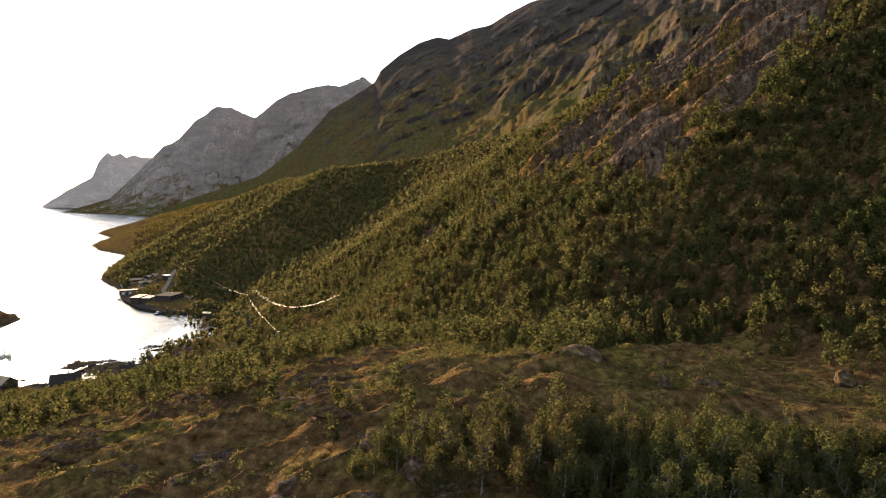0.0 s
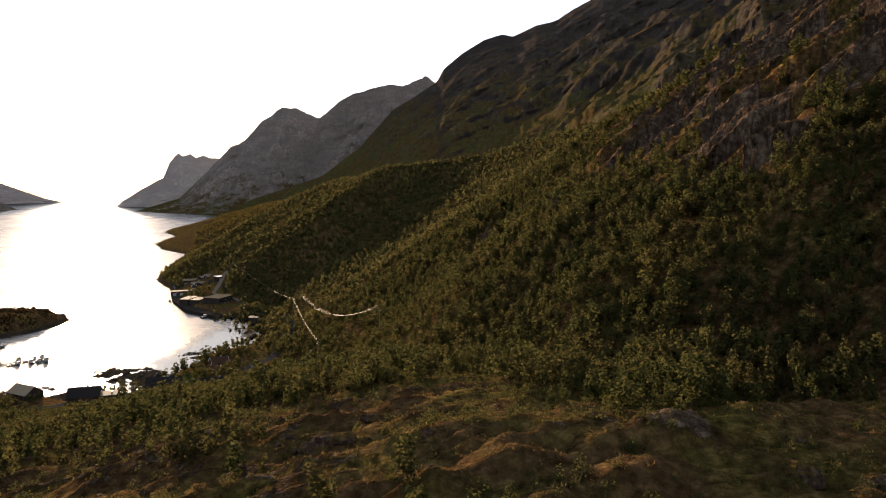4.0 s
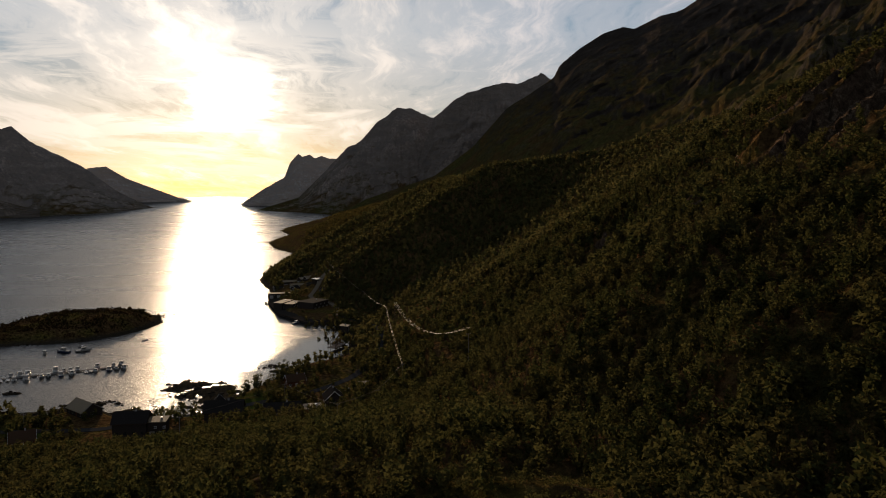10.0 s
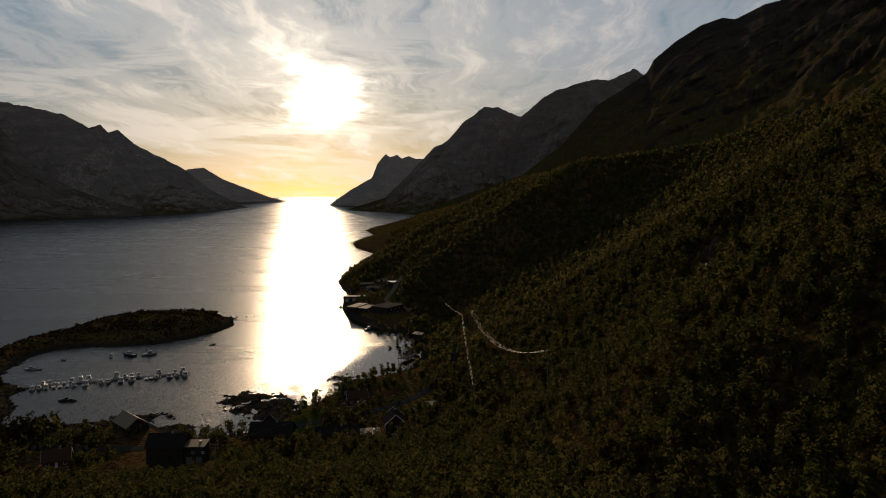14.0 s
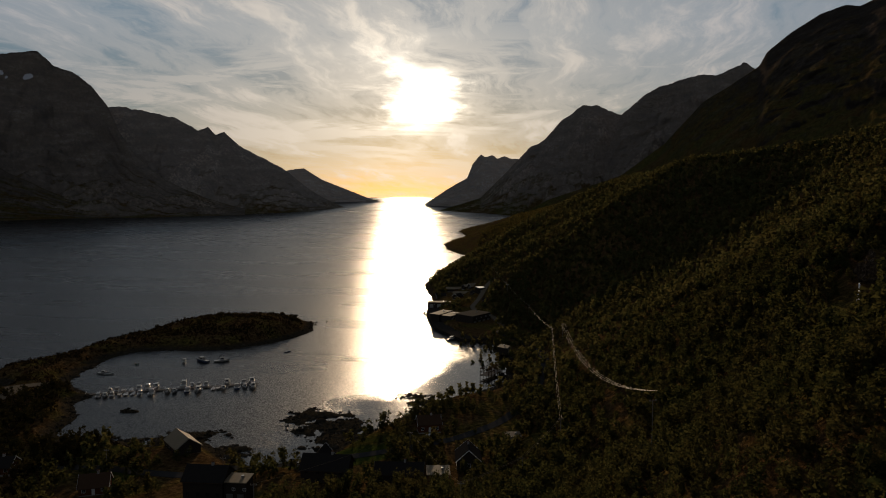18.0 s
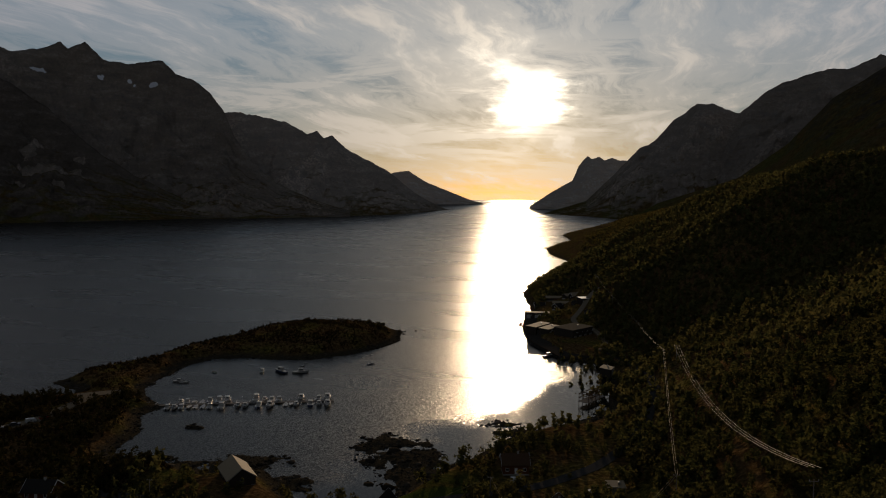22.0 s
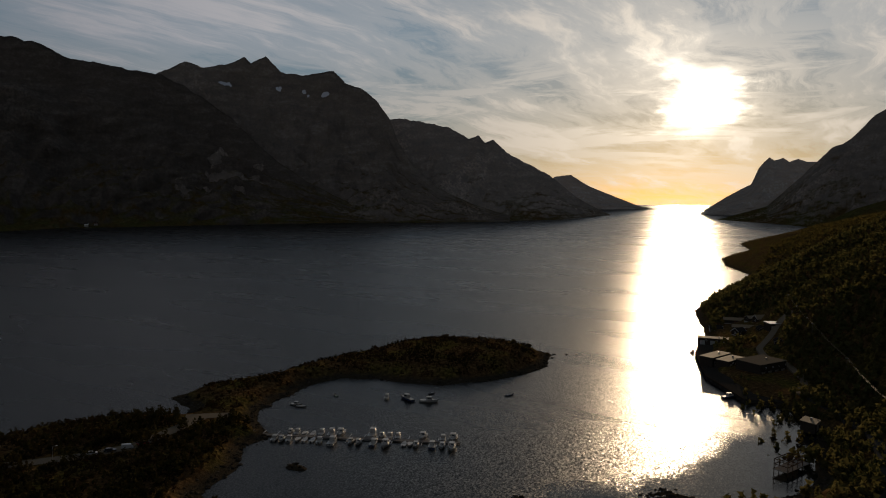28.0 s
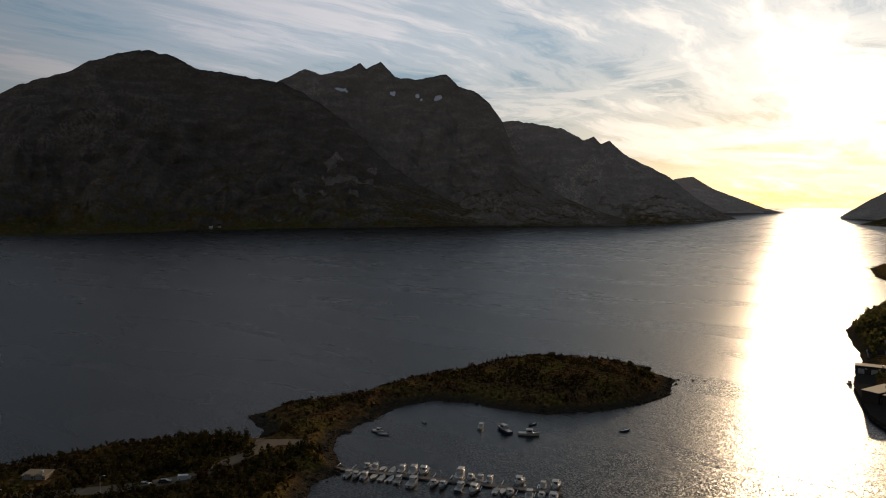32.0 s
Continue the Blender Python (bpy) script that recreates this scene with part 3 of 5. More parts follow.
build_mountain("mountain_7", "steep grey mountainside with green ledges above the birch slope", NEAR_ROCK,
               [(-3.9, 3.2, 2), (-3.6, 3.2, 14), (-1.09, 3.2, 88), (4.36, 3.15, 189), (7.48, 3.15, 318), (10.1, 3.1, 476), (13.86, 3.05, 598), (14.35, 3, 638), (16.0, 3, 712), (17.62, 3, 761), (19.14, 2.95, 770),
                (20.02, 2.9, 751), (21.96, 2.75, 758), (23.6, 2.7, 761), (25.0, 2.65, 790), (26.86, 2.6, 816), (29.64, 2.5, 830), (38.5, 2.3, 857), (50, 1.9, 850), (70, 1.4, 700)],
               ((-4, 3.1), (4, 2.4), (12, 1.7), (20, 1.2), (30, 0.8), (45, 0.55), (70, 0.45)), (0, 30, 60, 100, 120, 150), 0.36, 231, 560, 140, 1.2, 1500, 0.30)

# birch trees --------------------------------------------------------------


def leaf_cloud(seed, count, size, wide, tall, lobes, lobed=False):
    """Corners of many small leaf sprays gathered into the lobes of one crown, standing on z = 0."""
    g = np.random.default_rng(seed)
    a = g.uniform(0, 6.283, lobes)
    hz = np.sort(g.uniform(0.20, 0.86, lobes)) * tall
    out = wide * 0.5 * g.uniform(0.25, 0.75, lobes) * np.sqrt(np.clip(1.25 - hz / tall, 0.15, 1))
    centre = np.stack([np.cos(a) * out, np.sin(a) * out, hz], 1)
    centre[-1] = (g.normal(0, 0.1), g.normal(0, 0.1), 0.86 * tall)
    radius = g.uniform(0.16, 0.30, lobes) * wide
    pick = g.integers(0, lobes, count)
    way = g.normal(size=(count, 3))
    way /= np.linalg.norm(way, axis=1)[:, None]
    pos = centre[pick] + way * (radius[pick] * g.uniform(0.55, 1.08, count))[:, None] * (0.95, 0.95, 1.55)
    pos[:, 2] = np.clip(pos[:, 2], 0.06 * tall, None)
    face = way + g.normal(0, 0.7, (count, 3))
    face /= np.linalg.norm(face, axis=1)[:, None]
    side = np.cross(face, g.normal(size=(count, 3)))
    side /= np.linalg.norm(side, axis=1)[:, None]
    over = np.cross(face, side)
    s = size * g.uniform(0.6, 1.3, count)[:, None]
    corners = np.stack([pos - side * s * 0.8 - over * s * 0.35, pos + over * -s * 0.9, pos + side * s * 0.8 - over * s * 0.3, pos + over * s * 0.95], 1)
    if not lobed:
        return corners  # count, 4, 3
    out = way * (1, 1, 0.8) + (pos - (0, 0, 0.45 * tall)) / (0.5 * wide, 0.5 * wide, 0.6 * tall) * 0.5 + face * 0.25
    return corners, out / np.linalg.norm(out, axis=1)[:, None]


def stems(seed, tall, wide, thick):
    """Tapered stems with limbs, as quads."""
    g = np.random.default_rng(seed)
    verts, faces = [], []

    def limb(a, b, ra, rb, n=5):
        axis_way = (b - a) / np.linalg.norm(b - a)
        s = np.cross(axis_way, (0.3, 0.9, 0.1))
        s /= np.linalg.norm(s)
        o = np.cross(axis_way, s)
        k = len(verts)
        for p, r in ((a, ra), (b, rb)):
            for i in range(n):
                w = 6.2832 * i / n
                verts.append(p + (s * math.cos(w) + o * math.sin(w)) * r)
        for i in range(n):
            faces.append((k + i, k + (i + 1) % n, k + n + (i + 1) % n, k + n + i))

    for _ in range(2):
        lean = g.normal(0, 0.10 * wide, 3) * (1, 1, 0)
        p0 = g.normal(0, 0.10, 3) * (1, 1, 0) - (0, 0, 0.35)
        p1 = lean * 0.5 + (0, 0, tall * 0.42)
        p2 = lean * 1.5 + (0, 0, tall * 0.84)
        limb(p0, p1, thick, thick * 0.7)
        limb(p1, p2, thick * 0.7, thick * 0.22)
        for _ in range(3):
            q = p1 + (p2 - p1) * g.uniform(0, 0.7)
            w = g.uniform(0, 6.28)
            limb(q, q + np.array((math.cos(w) * wide * 0.33, math.sin(w) * wide * 0.33, tall * 0.16)), thick * 0.38, thick * 0.12, 4)
    return np.array(verts), np.array(faces)


def round_crowns(me, ways):
    """Lets the leaves of a crown catch the light as one rounded mass."""
    me.attributes.new("custom_normal", "FLOAT_VECTOR", "POINT").data.foreach_set("vector", ways.astype(np.float32).ravel())


def birch_template(seed, tall, wide, count, size):
    """One birch as an Empty with its trunk and crown."""
    root = new("birch_tree")
    v, f = stems(seed, tall, wide, 0.028 * tall ** 0.8)
    me = smooth(mesh_np("trunk", v, f))
    me.materials.append(BARK)
    part_ob = new("trunk", me)
    part_ob.parent = root
    c, ways = leaf_cloud(seed, count, size, wide, tall, 9, True)
    me = mesh_np("crown", c.reshape(-1, 3), np.arange(count * 4).reshape(-1, 4))
    round_crowns(me, np.repeat(ways, 4, axis=0))
    me.materials.append(LEAF)
    crown = new("crown", me)
    crown.parent = root
    return tagged(root, "mountain birch with a loose green backlit crown", "tree", "birches near the knoll")


def tree_here(x, y):
    """Chance of a tree, from 0 to 1, and the height of the ground."""
    z, rock, shore, lawn = land(x, y)
    side = step(48, 72, x + 0.25 * (y - 60)) * step(-140, -60, y)
    side = np.maximum(side, step(2, 16, y) * step(16, 36, x))
    valley = step(70, 120, y + 0.35 * np.abs(x)) * np.maximum(step(7, 15, z), np.where(y > 640, step(0.8, 1.8, z), 0.8 * step(2.6, 4.5, z) * step(-110, -90, x)))
    band = step(-27, -32, y + 0.5 * x) * step(-60, -52, y + x + 6 * (fractal(x / 9, y / 9, 2, 73) - 0.5)) * step(-26, -20, x) * step(-110, -90, y) * step(120, 100, x)
    mid = 0.4 * step(11, 4, np.abs(y - 10 + 1.6 * (x + 22)) * 0.53) * step(-34, -20, y) * step(75, 55, y)
    mid = np.maximum(mid, step(12, 4, np.abs(y - 66 + 0.3 * x)) * step(-95, -60, x) * step(20, 0, x))
    chance = np.maximum(np.maximum(side, valley), np.maximum(band, mid * 0.7))
    gaps = fractal(x / 26, y / 26, 3, 71)
    chance = np.maximum(chance * step(0.20, 0.32, gaps), side * step(0.06, 0.16, gaps)) * step(0.06, 0.16, gaps) * (1 - step(0.35, 0.6, rock)) * (1 - lawn)
    high = step(112, 150, z) * step(600, 250, y) * step(45, 80, y)
    crag = step(98, 112, z) * step(70, 95, y) * step(260, 200, y)
    chance = chance * (1 - np.maximum(0.45 * high, 0.8 * crag)) * step(230, 170, z)
    coast = step(2.5, 4.5, z) * step(15, 7, z) * np.where((y > 375) & (x < -150), 0.3, 1) * step(0.50, 0.62, fractal(x / 17, y / 17, 3, 77)) * 0.75
    scrub = step(2.2, 3.2, z) * step(-150, -175, x) * step(180, 215, y) * np.where(y > 375, 0.55 * step(0.48, 0.56, fractal(x / 15, y / 9, 3, 76)) * step(3.6, 5.5, z), 0.85) * step(900, 700, y)
    return np.clip(np.maximum(chance, np.maximum(coast, scrub * step(0.30, 0.45, fractal(x / 13, y / 13, 3, 78)))), 0, 1), z


def forest(name, label, x0, x1, y0, y1, gap, keep, kinds, count, size, tall, seed, wide=0.60, leaves=None):
    """Many trees in one sheet of foliage; keep(x, y) picks the stretch of the plan."""
    g = np.random.default_rng(seed)
    gx, gy = np.meshgrid(np.arange(x0, x1, gap), np.arange(y0, y1, gap))
    x, y = gx.ravel() + g.uniform(-0.5, 0.5, gx.size) * gap, gy.ravel() + g.uniform(-0.5, 0.5, gx.size) * gap
    inside = keep(x, y)
    x, y = x[inside], y[inside]
    chance, z = tree_here(x, y)
    hit = g.uniform(size=len(x)) < chance
    x, y, z = x[hit], y[hit], z[hit]
    for s, (vx, vy, vr) in enumerate(CLEARINGS):
        away = np.hypot(x - vx, y - vy) > vr
        x, y, z = x[away], y[away], z[away]
    clouds = [leaf_cloud(seed * 50 + k, count, size, wide, 1.0, 6, True) for k in range(kinds)]
    lib, ways = np.stack([a for a, b in clouds]), np.stack([b for a, b in clouds])
    n = len(x)
    pick = g.integers(0, kinds, n)
    shape = lib[pick][:, :, (0, 2, 3)].reshape(n, -1, 3)
    lean = np.repeat(ways[pick], 3, axis=1)
    turn = g.uniform(0, 6.283, n)
    h = tall * g.uniform(0.55, 1.35, n) * (0.7 + 0.6 * fractal(x / 30, y / 30, 2, 79)) * np.where((y > 375) & (x < -150), 0.33, np.where((y > 250) & (x < -288), 0.34, np.where((y > 250) & (x < -225), 0.56, np.where(x < -190, 0.62, 1.0))))
    wide_f = g.uniform(0.8, 1.35, n) * h
    c, s = np.cos(turn)[:, None], np.sin(turn)[:, None]
    v = np.stack([(shape[..., 0] * c - shape[..., 1] * s) * wide_f[:, None] + x[:, None],
                  (shape[..., 0] * s + shape[..., 1] * c) * wide_f[:, None] + y[:, None],
                  shape[..., 2] * h[:, None] + z[:, None] - 0.1], -1).reshape(-1, 3)
    me = mesh_np(name, v, np.arange(len(v)).reshape(-1, 3))
    round_crowns(me, np.stack([lean[..., 0] * c - lean[..., 1] * s, lean[..., 0] * s + lean[..., 1] * c, lean[..., 2]], -1).reshape(-1, 3))
    me.materials.append(leaves or LEAF)
    tagged(new(name, me), label, "forest", kind="stuff")
    return n


# yards, roads and roofs kept free of trees
CLEARINGS = [(-137, 294, 12), (-143, 252, 9), (-97, 244, 14), (-88, 252, 9), (-70, 266, 13), (-47, 270, 11), (-34, 271, 7), (-49, 331, 9), (-27, 288, 8), (-14, 322, 6),
             (-36, 372, 9), (-186, 262, 8), (-112, 268, 9), (-84, 285, 8), (-46, 318, 7), (-22, 330, 7), (-267, 294, 7), (-256, 316, 8), (-258, 340, 7), (-262, 364, 12),
             (-291, 287, 10), (-63, 588, 20), (-88, 606, 16), (-104, 672, 13), (-66.5, 683, 12), (-68, 668, 8), (-72, 625, 14), (-55, 550, 14), (-32, 497, 7), (-36, 431, 12), (-98, 228, 10), (-84, 232, 8), (-72, 252, 9), (-112, 240, 8), (-128, 262, 8)]

CLEARINGS += [(84, 262, 6), (80, 252, 7), (77, 244, 6), (72, 238, 5), (76, 258, 5), (87, 268, 5), (-118, 262, 9), (-105, 256, 8), (-80, 262, 7), (-60, 285, 8), (-35, 300, 8), (-28, 340, 10), (-120, 282, 8), (-112, 252, 7)]
CLEARINGS += [(-36, 431, 17), (-32, 470, 10), (-32, 497, 13), (-32, 402, 13), (-25, 365, 9), (-20, 342, 10), (-40, 345, 8), (-8, 312, 8), (-32, 318, 10),
              (-90, 730, 22), (-80, 692, 18), (-70, 650, 14), (-105, 700, 16), (-62, 620, 13), (-50, 560, 15), (-105, 222, 11), (-125, 230, 11), (-85, 222, 9), (-143, 246, 9), (-140, 240, 7), (-78, 250, 9)]
# the swath under the power line
CLEARINGS += [(26.4 - 21.9 * k / 18, 230 + 237 * k / 18, 4.4) for k in range(19)]
CLEARINGS += [(4 - 6 * k / 16, 295 + 178 * k / 16, 3.0) for k in range(17)]
CLEARINGS += [(-88, 748, 8), (-103, 756, 8), (-90, 721, 12), (-74, 700, 9), (-95, 691, 12), (-100, 640, 12), (-80, 655, 9)]


def place_birches():
    kinds = [birch_template(300 + k, t, w, 1500, 0.130) for k, (t, w) in enumerate(((6.2, 3.9), (5.0, 3.6), (7.0, 4.2), (4.2, 3.4), (5.6, 3.2), (3.4, 3.0)))]
    g = np.random.default_rng(5)
    gx, gy = np.meshgrid(np.arange(-60, 120, 2.9), np.arange(-85, -20, 2.9))
    x, y = gx.ravel() + g.uniform(-1.3, 1.3, gx.size), gy.ravel() + g.uniform(-1.3, 1.3, gx.size)
    keep = near_birches(x, y)
    x, y = x[keep], y[keep]
    chance, z = tree_here(x, y)
    hit = np.flatnonzero(g.uniform(size=len(x)) < chance)[:300]
    used = set()
    for i in hit:
        k = int(g.integers(0, len(kinds)))
        s = g.uniform(0.75, 1.25)
        m = Matrix.Translation((x[i], y[i], z[i])) @ Matrix.Rotation(g.uniform(0, 6.28), 4, "Z") @ Matrix.Scale(s, 4)
        if k in used:
            twin = copy_thing(kinds[k], Matrix.Identity(4))
            twin.matrix_basis = m
        else:
            kinds[k].matrix_basis = m
            used.add(k)


def near_birches(x, y):
    return (y < -22) & (y > -74) & (x < 60)


place_birches()
def harbour_side(x, y):
    return (x < -172) & (y > 185) & (y < 640)


def below_walk(x, y):
    return (x > -115) & (x < 62) & (y > -22) & (y < 262)


def by_meadow(x, y):
    return (x > 40) & (x < 150) & (y > -85) & (y < 170) & ~below_walk(x, y) & ~near_birches(x, y)


forest("birch_thicket", "birch thicket with loose small-leaved crowns above the village", -120, 66, -24, 266, 3.1,
       below_walk, 18, 200, 0.062, 5.6, 14)
forest("birch_grove", "dense green birch wood with rounded crowns beside the meadow", 36, 152, -86, 172, 3.1,
       by_meadow, 20, 260, 0.056, 5.9, 16, 0.62)
forest("birch_forest", "dense green birch wood on the slope", -240, 330, -85, 400, 3.5,
       lambda x, y: ~near_birches(x, y) & ~below_walk(x, y) & ~by_meadow(x, y) & ~harbour_side(x, y) & (np.hypot(x - 20, np.maximum(y - 170, 0) * 1.0) < 210), 18, 115, 0.088, 5.8, 11)
forest("darkened_birch_scrub", "birch scrub on the harbour spit and islet, painted darker like vignetting", -340, -165, 185, 640, 2.7, harbour_side, 14, 85, 0.115, 5.4, 15, 0.72, DARKENED_SCRUB)
forest("birch_wood", "birch wood farther along the shore, leaves painted lighter as if sunlit", -330, 420, 90, 1000, 4.3,
       lambda x, y: (np.hypot(x - 20, np.maximum(y - 170, 0)) >= 210) & ~harbour_side(x, y), 12, 26, 0.215, 5.2, 12, 0.60, LIT_MID_LEAF)
forest("far_wood", "low birch scrub on the distant headland", -320, 700, 1000, 2500, 6.4, lambda x, y: x < 330 - 0.12 * (y - 1000), 8, 9, 0.42, 4.2, 13, 0.85, FAR_LEAF)

# things of the village, harbour and quay -----------------------------------


def plain(dark, light, scale, rough=0.8, stretch=(1, 1, 1), bump=0.3, distance=0.03, metal=0.0):
    def build(n):
        p = n.add("TexCoord").outputs["Object"]
        q = n.add("Mapping", {"Vector": p, "Scale": stretch}).outputs[0]
        v = n.noise(q, scale, 6, 0.65)
        stain = n.noise(p, scale * 0.12, 4, 0.6)
        col = n.mix(n.math("ADD", n.math("MULTIPLY", v, 0.7), n.math("MULTIPLY", stain, 0.3)), dark, light)
        return principled(n, col, rough, v, bump, distance, Metallic=metal)
    return build


DARK_WOOD = material("dark_boarding", plain((0.02, 0.017, 0.014), (0.07, 0.055, 0.045), 9, 0.85, (6, 6, 0.4)))
RED_WOOD = material("red_boarding", plain((0.07, 0.026, 0.014), (0.19, 0.075, 0.040), 9, 0.85, (6, 6, 0.4)))
WHITE_PAINT = material("white_paint", plain((0.62, 0.61, 0.58), (0.82, 0.81, 0.79), 8, 0.55))
GREY_WOOD = material("weathered_timber", plain((0.10, 0.09, 0.08), (0.28, 0.25, 0.22), 10, 0.85, (5, 0.4, 5)))
DARK_ROOF = material("dark_roofing", plain((0.015, 0.013, 0.012), (0.045, 0.040, 0.036), 6, 0.95))
TIN_ROOF = material("tin_roofing", plain((0.15, 0.110, 0.065), (0.34, 0.255, 0.150), 3, 0.8, (0.3, 8, 1), 0.5, 0.03))
BRIGHT_ROOF = material("bright_roofing", plain((0.55, 0.54, 0.52), (0.75, 0.74, 0.72), 3, 0.30, (0.3, 8, 1), 0.1, 0.02, 0.9))
CONCRETE = material("concrete", plain((0.20, 0.19, 0.18), (0.38, 0.36, 0.33), 2.5, 0.9))
ASPHALT = material("asphalt", plain((0.028, 0.027, 0.026), (0.07, 0.066, 0.062), 4, 0.92))
OLD_CONCRETE = material("stained_concrete", plain((0.020, 0.017, 0.014), (0.062, 0.054, 0.045), 2.0, 0.93))
GRAVEL = material("gravel", plain((0.110, 0.088, 0.062), (0.26, 0.21, 0.150), 5, 0.95, (1, 1, 1), 0.6, 0.04))
GELCOAT = material("white_gelcoat", plain((0.26, 0.245, 0.22), (0.46, 0.44, 0.40), 1.5, 0.30))
BLUE_HULL = material("dark_blue_hull", plain((0.02, 0.03, 0.06), (0.05, 0.07, 0.13), 3, 0.25))
GREEN_HULL = material("green_hull", plain((0.05, 0.10, 0.07), (0.10, 0.17, 0.12), 3, 0.4))
GLASS = material("window_glass", lambda n: principled(n, (0.015, 0.018, 0.02), 0.06))
RUBBER = material("black_rubber", plain((0.012, 0.012, 0.012), (0.03, 0.03, 0.03), 8, 0.7))
STEEL = material("galvanised_steel", plain((0.32, 0.32, 0.32), (0.55, 0.55, 0.54), 6, 0.38, metal=0.85))
RUST = material("rusty_steel", plain((0.035, 0.021, 0.014), (0.12, 0.068, 0.040), 5, 0.9))
WIRE = material("aluminium_wire", lambda n: principled(n, (0.30, 0.21, 0.12), 0.7))


def mossy_stone(n):
    p = place(n)
    v, patch = n.noise(p, 1.1, 7, 0.7), n.noise(p, 0.35, 5, 0.65)
    grey = n.ramp(v, [(0.32, (0.016, 0.011, 0.008)), (0.52, (0.070, 0.048, 0.033)), (0.70, (0.20, 0.145, 0.100))])
    growth = n.ramp(v, [(0.3, (0.022, 0.014, 0.005)), (0.7, (0.13, 0.085, 0.024))])
    up = n.add("SeparateXYZ", {0: n.add("NewGeometry").outputs["Normal"]}).outputs[2]
    cover = n.ramp(n.math("ADD", patch, n.math("MULTIPLY", up, 0.14)), [(0.54, 0.0), (0.64, 0.9)])
    return principled(n, n.mix(cover, grey, growth), 0.95, v, 1.0, 0.5)


STONE = material("grey_stone", mossy_stone)
FALLS = material("white_water", plain((0.35, 0.35, 0.36), (0.75, 0.75, 0.76), 3, 0.5, (4, 4, 0.3)))
CAR_PAINTS = [material("car_paint", plain(tuple(c * 0.9 for c in col), col, 4, 0.25)) for col in ((0.30, 0.30, 0.31), (0.03, 0.03, 0.035), (0.42, 0.42, 0.40), (0.25, 0.03, 0.03))]


def part(name, bm, mat, parent, label=""):
    me = bpy.data.meshes.new(name)
    bmesh.ops.recalc_face_normals(bm, faces=bm.faces)
    bm.to_mesh(me)
    bm.free()
    me.materials.append(mat)
    ob = new(name, me)
    ob.parent = parent
    if label:
        ob["label"] = label
    return ob


def box(cx, cy, cz, sx, sy, sz, turn=0.0, bevel=0.0, bm=None):
    """A box by its centre and full sizes, added to bm."""
    bm = bm or bmesh.new()
    made = bmesh.ops.create_cube(bm, size=1.0)["verts"]
    m = Matrix.Translation((cx, cy, cz)) @ Matrix.Rotation(turn, 4, "Z") @ Matrix.Diagonal((sx, sy, sz, 1))
    bmesh.ops.transform(bm, matrix=m, verts=made)
    if bevel:
        edges = {e for v in made for e in v.link_edges}
        bmesh.ops.bevel(bm, geom=list(edges), offset=bevel, segments=1, affect="EDGES")
    return bm


def rod(a, b, r, n=6, r2=None, bm=None):
    bm = bm or bmesh.new()
    a, b = Vector(a), Vector(b)
    way = b - a
    m = Matrix.Translation((a + b) / 2) @ way.to_track_quat("Z", "Y").to_matrix().to_4x4()
    bmesh.ops.create_cone(bm, cap_ends=True, segments=n, radius1=r, radius2=r if r2 is None else r2, depth=way.length, matrix=m)
    return bm


def loft(rings, bm=None, caps=True):
    """A skin over rings of equally many points."""
    bm = bm or bmesh.new()
    rows = [[bm.verts.new(p) for p in ring] for ring in rings]
    n = len(rows[0])
    for a, b in zip(rows, rows[1:]):
        for i in range(n):
            bm.faces.new((a[i], a[(i + 1) % n], b[(i + 1) % n], b[i]))
    if caps:
        bm.faces.new(rows[0][::-1])
        bm.faces.new(rows[-1])
    return bm


def prism(points, z0, z1, bm=None):
    return loft([[(x, y, z0) for x, y in points], [(x, y, z1) for x, y in points]], bm)


def root(name, label, category, x, y, z, turn=0.0, group=""):
    ob = new(name)
    ob.matrix_basis = pose(x, y, z, 0, 0, turn)
    return tagged(ob, label, category, group)


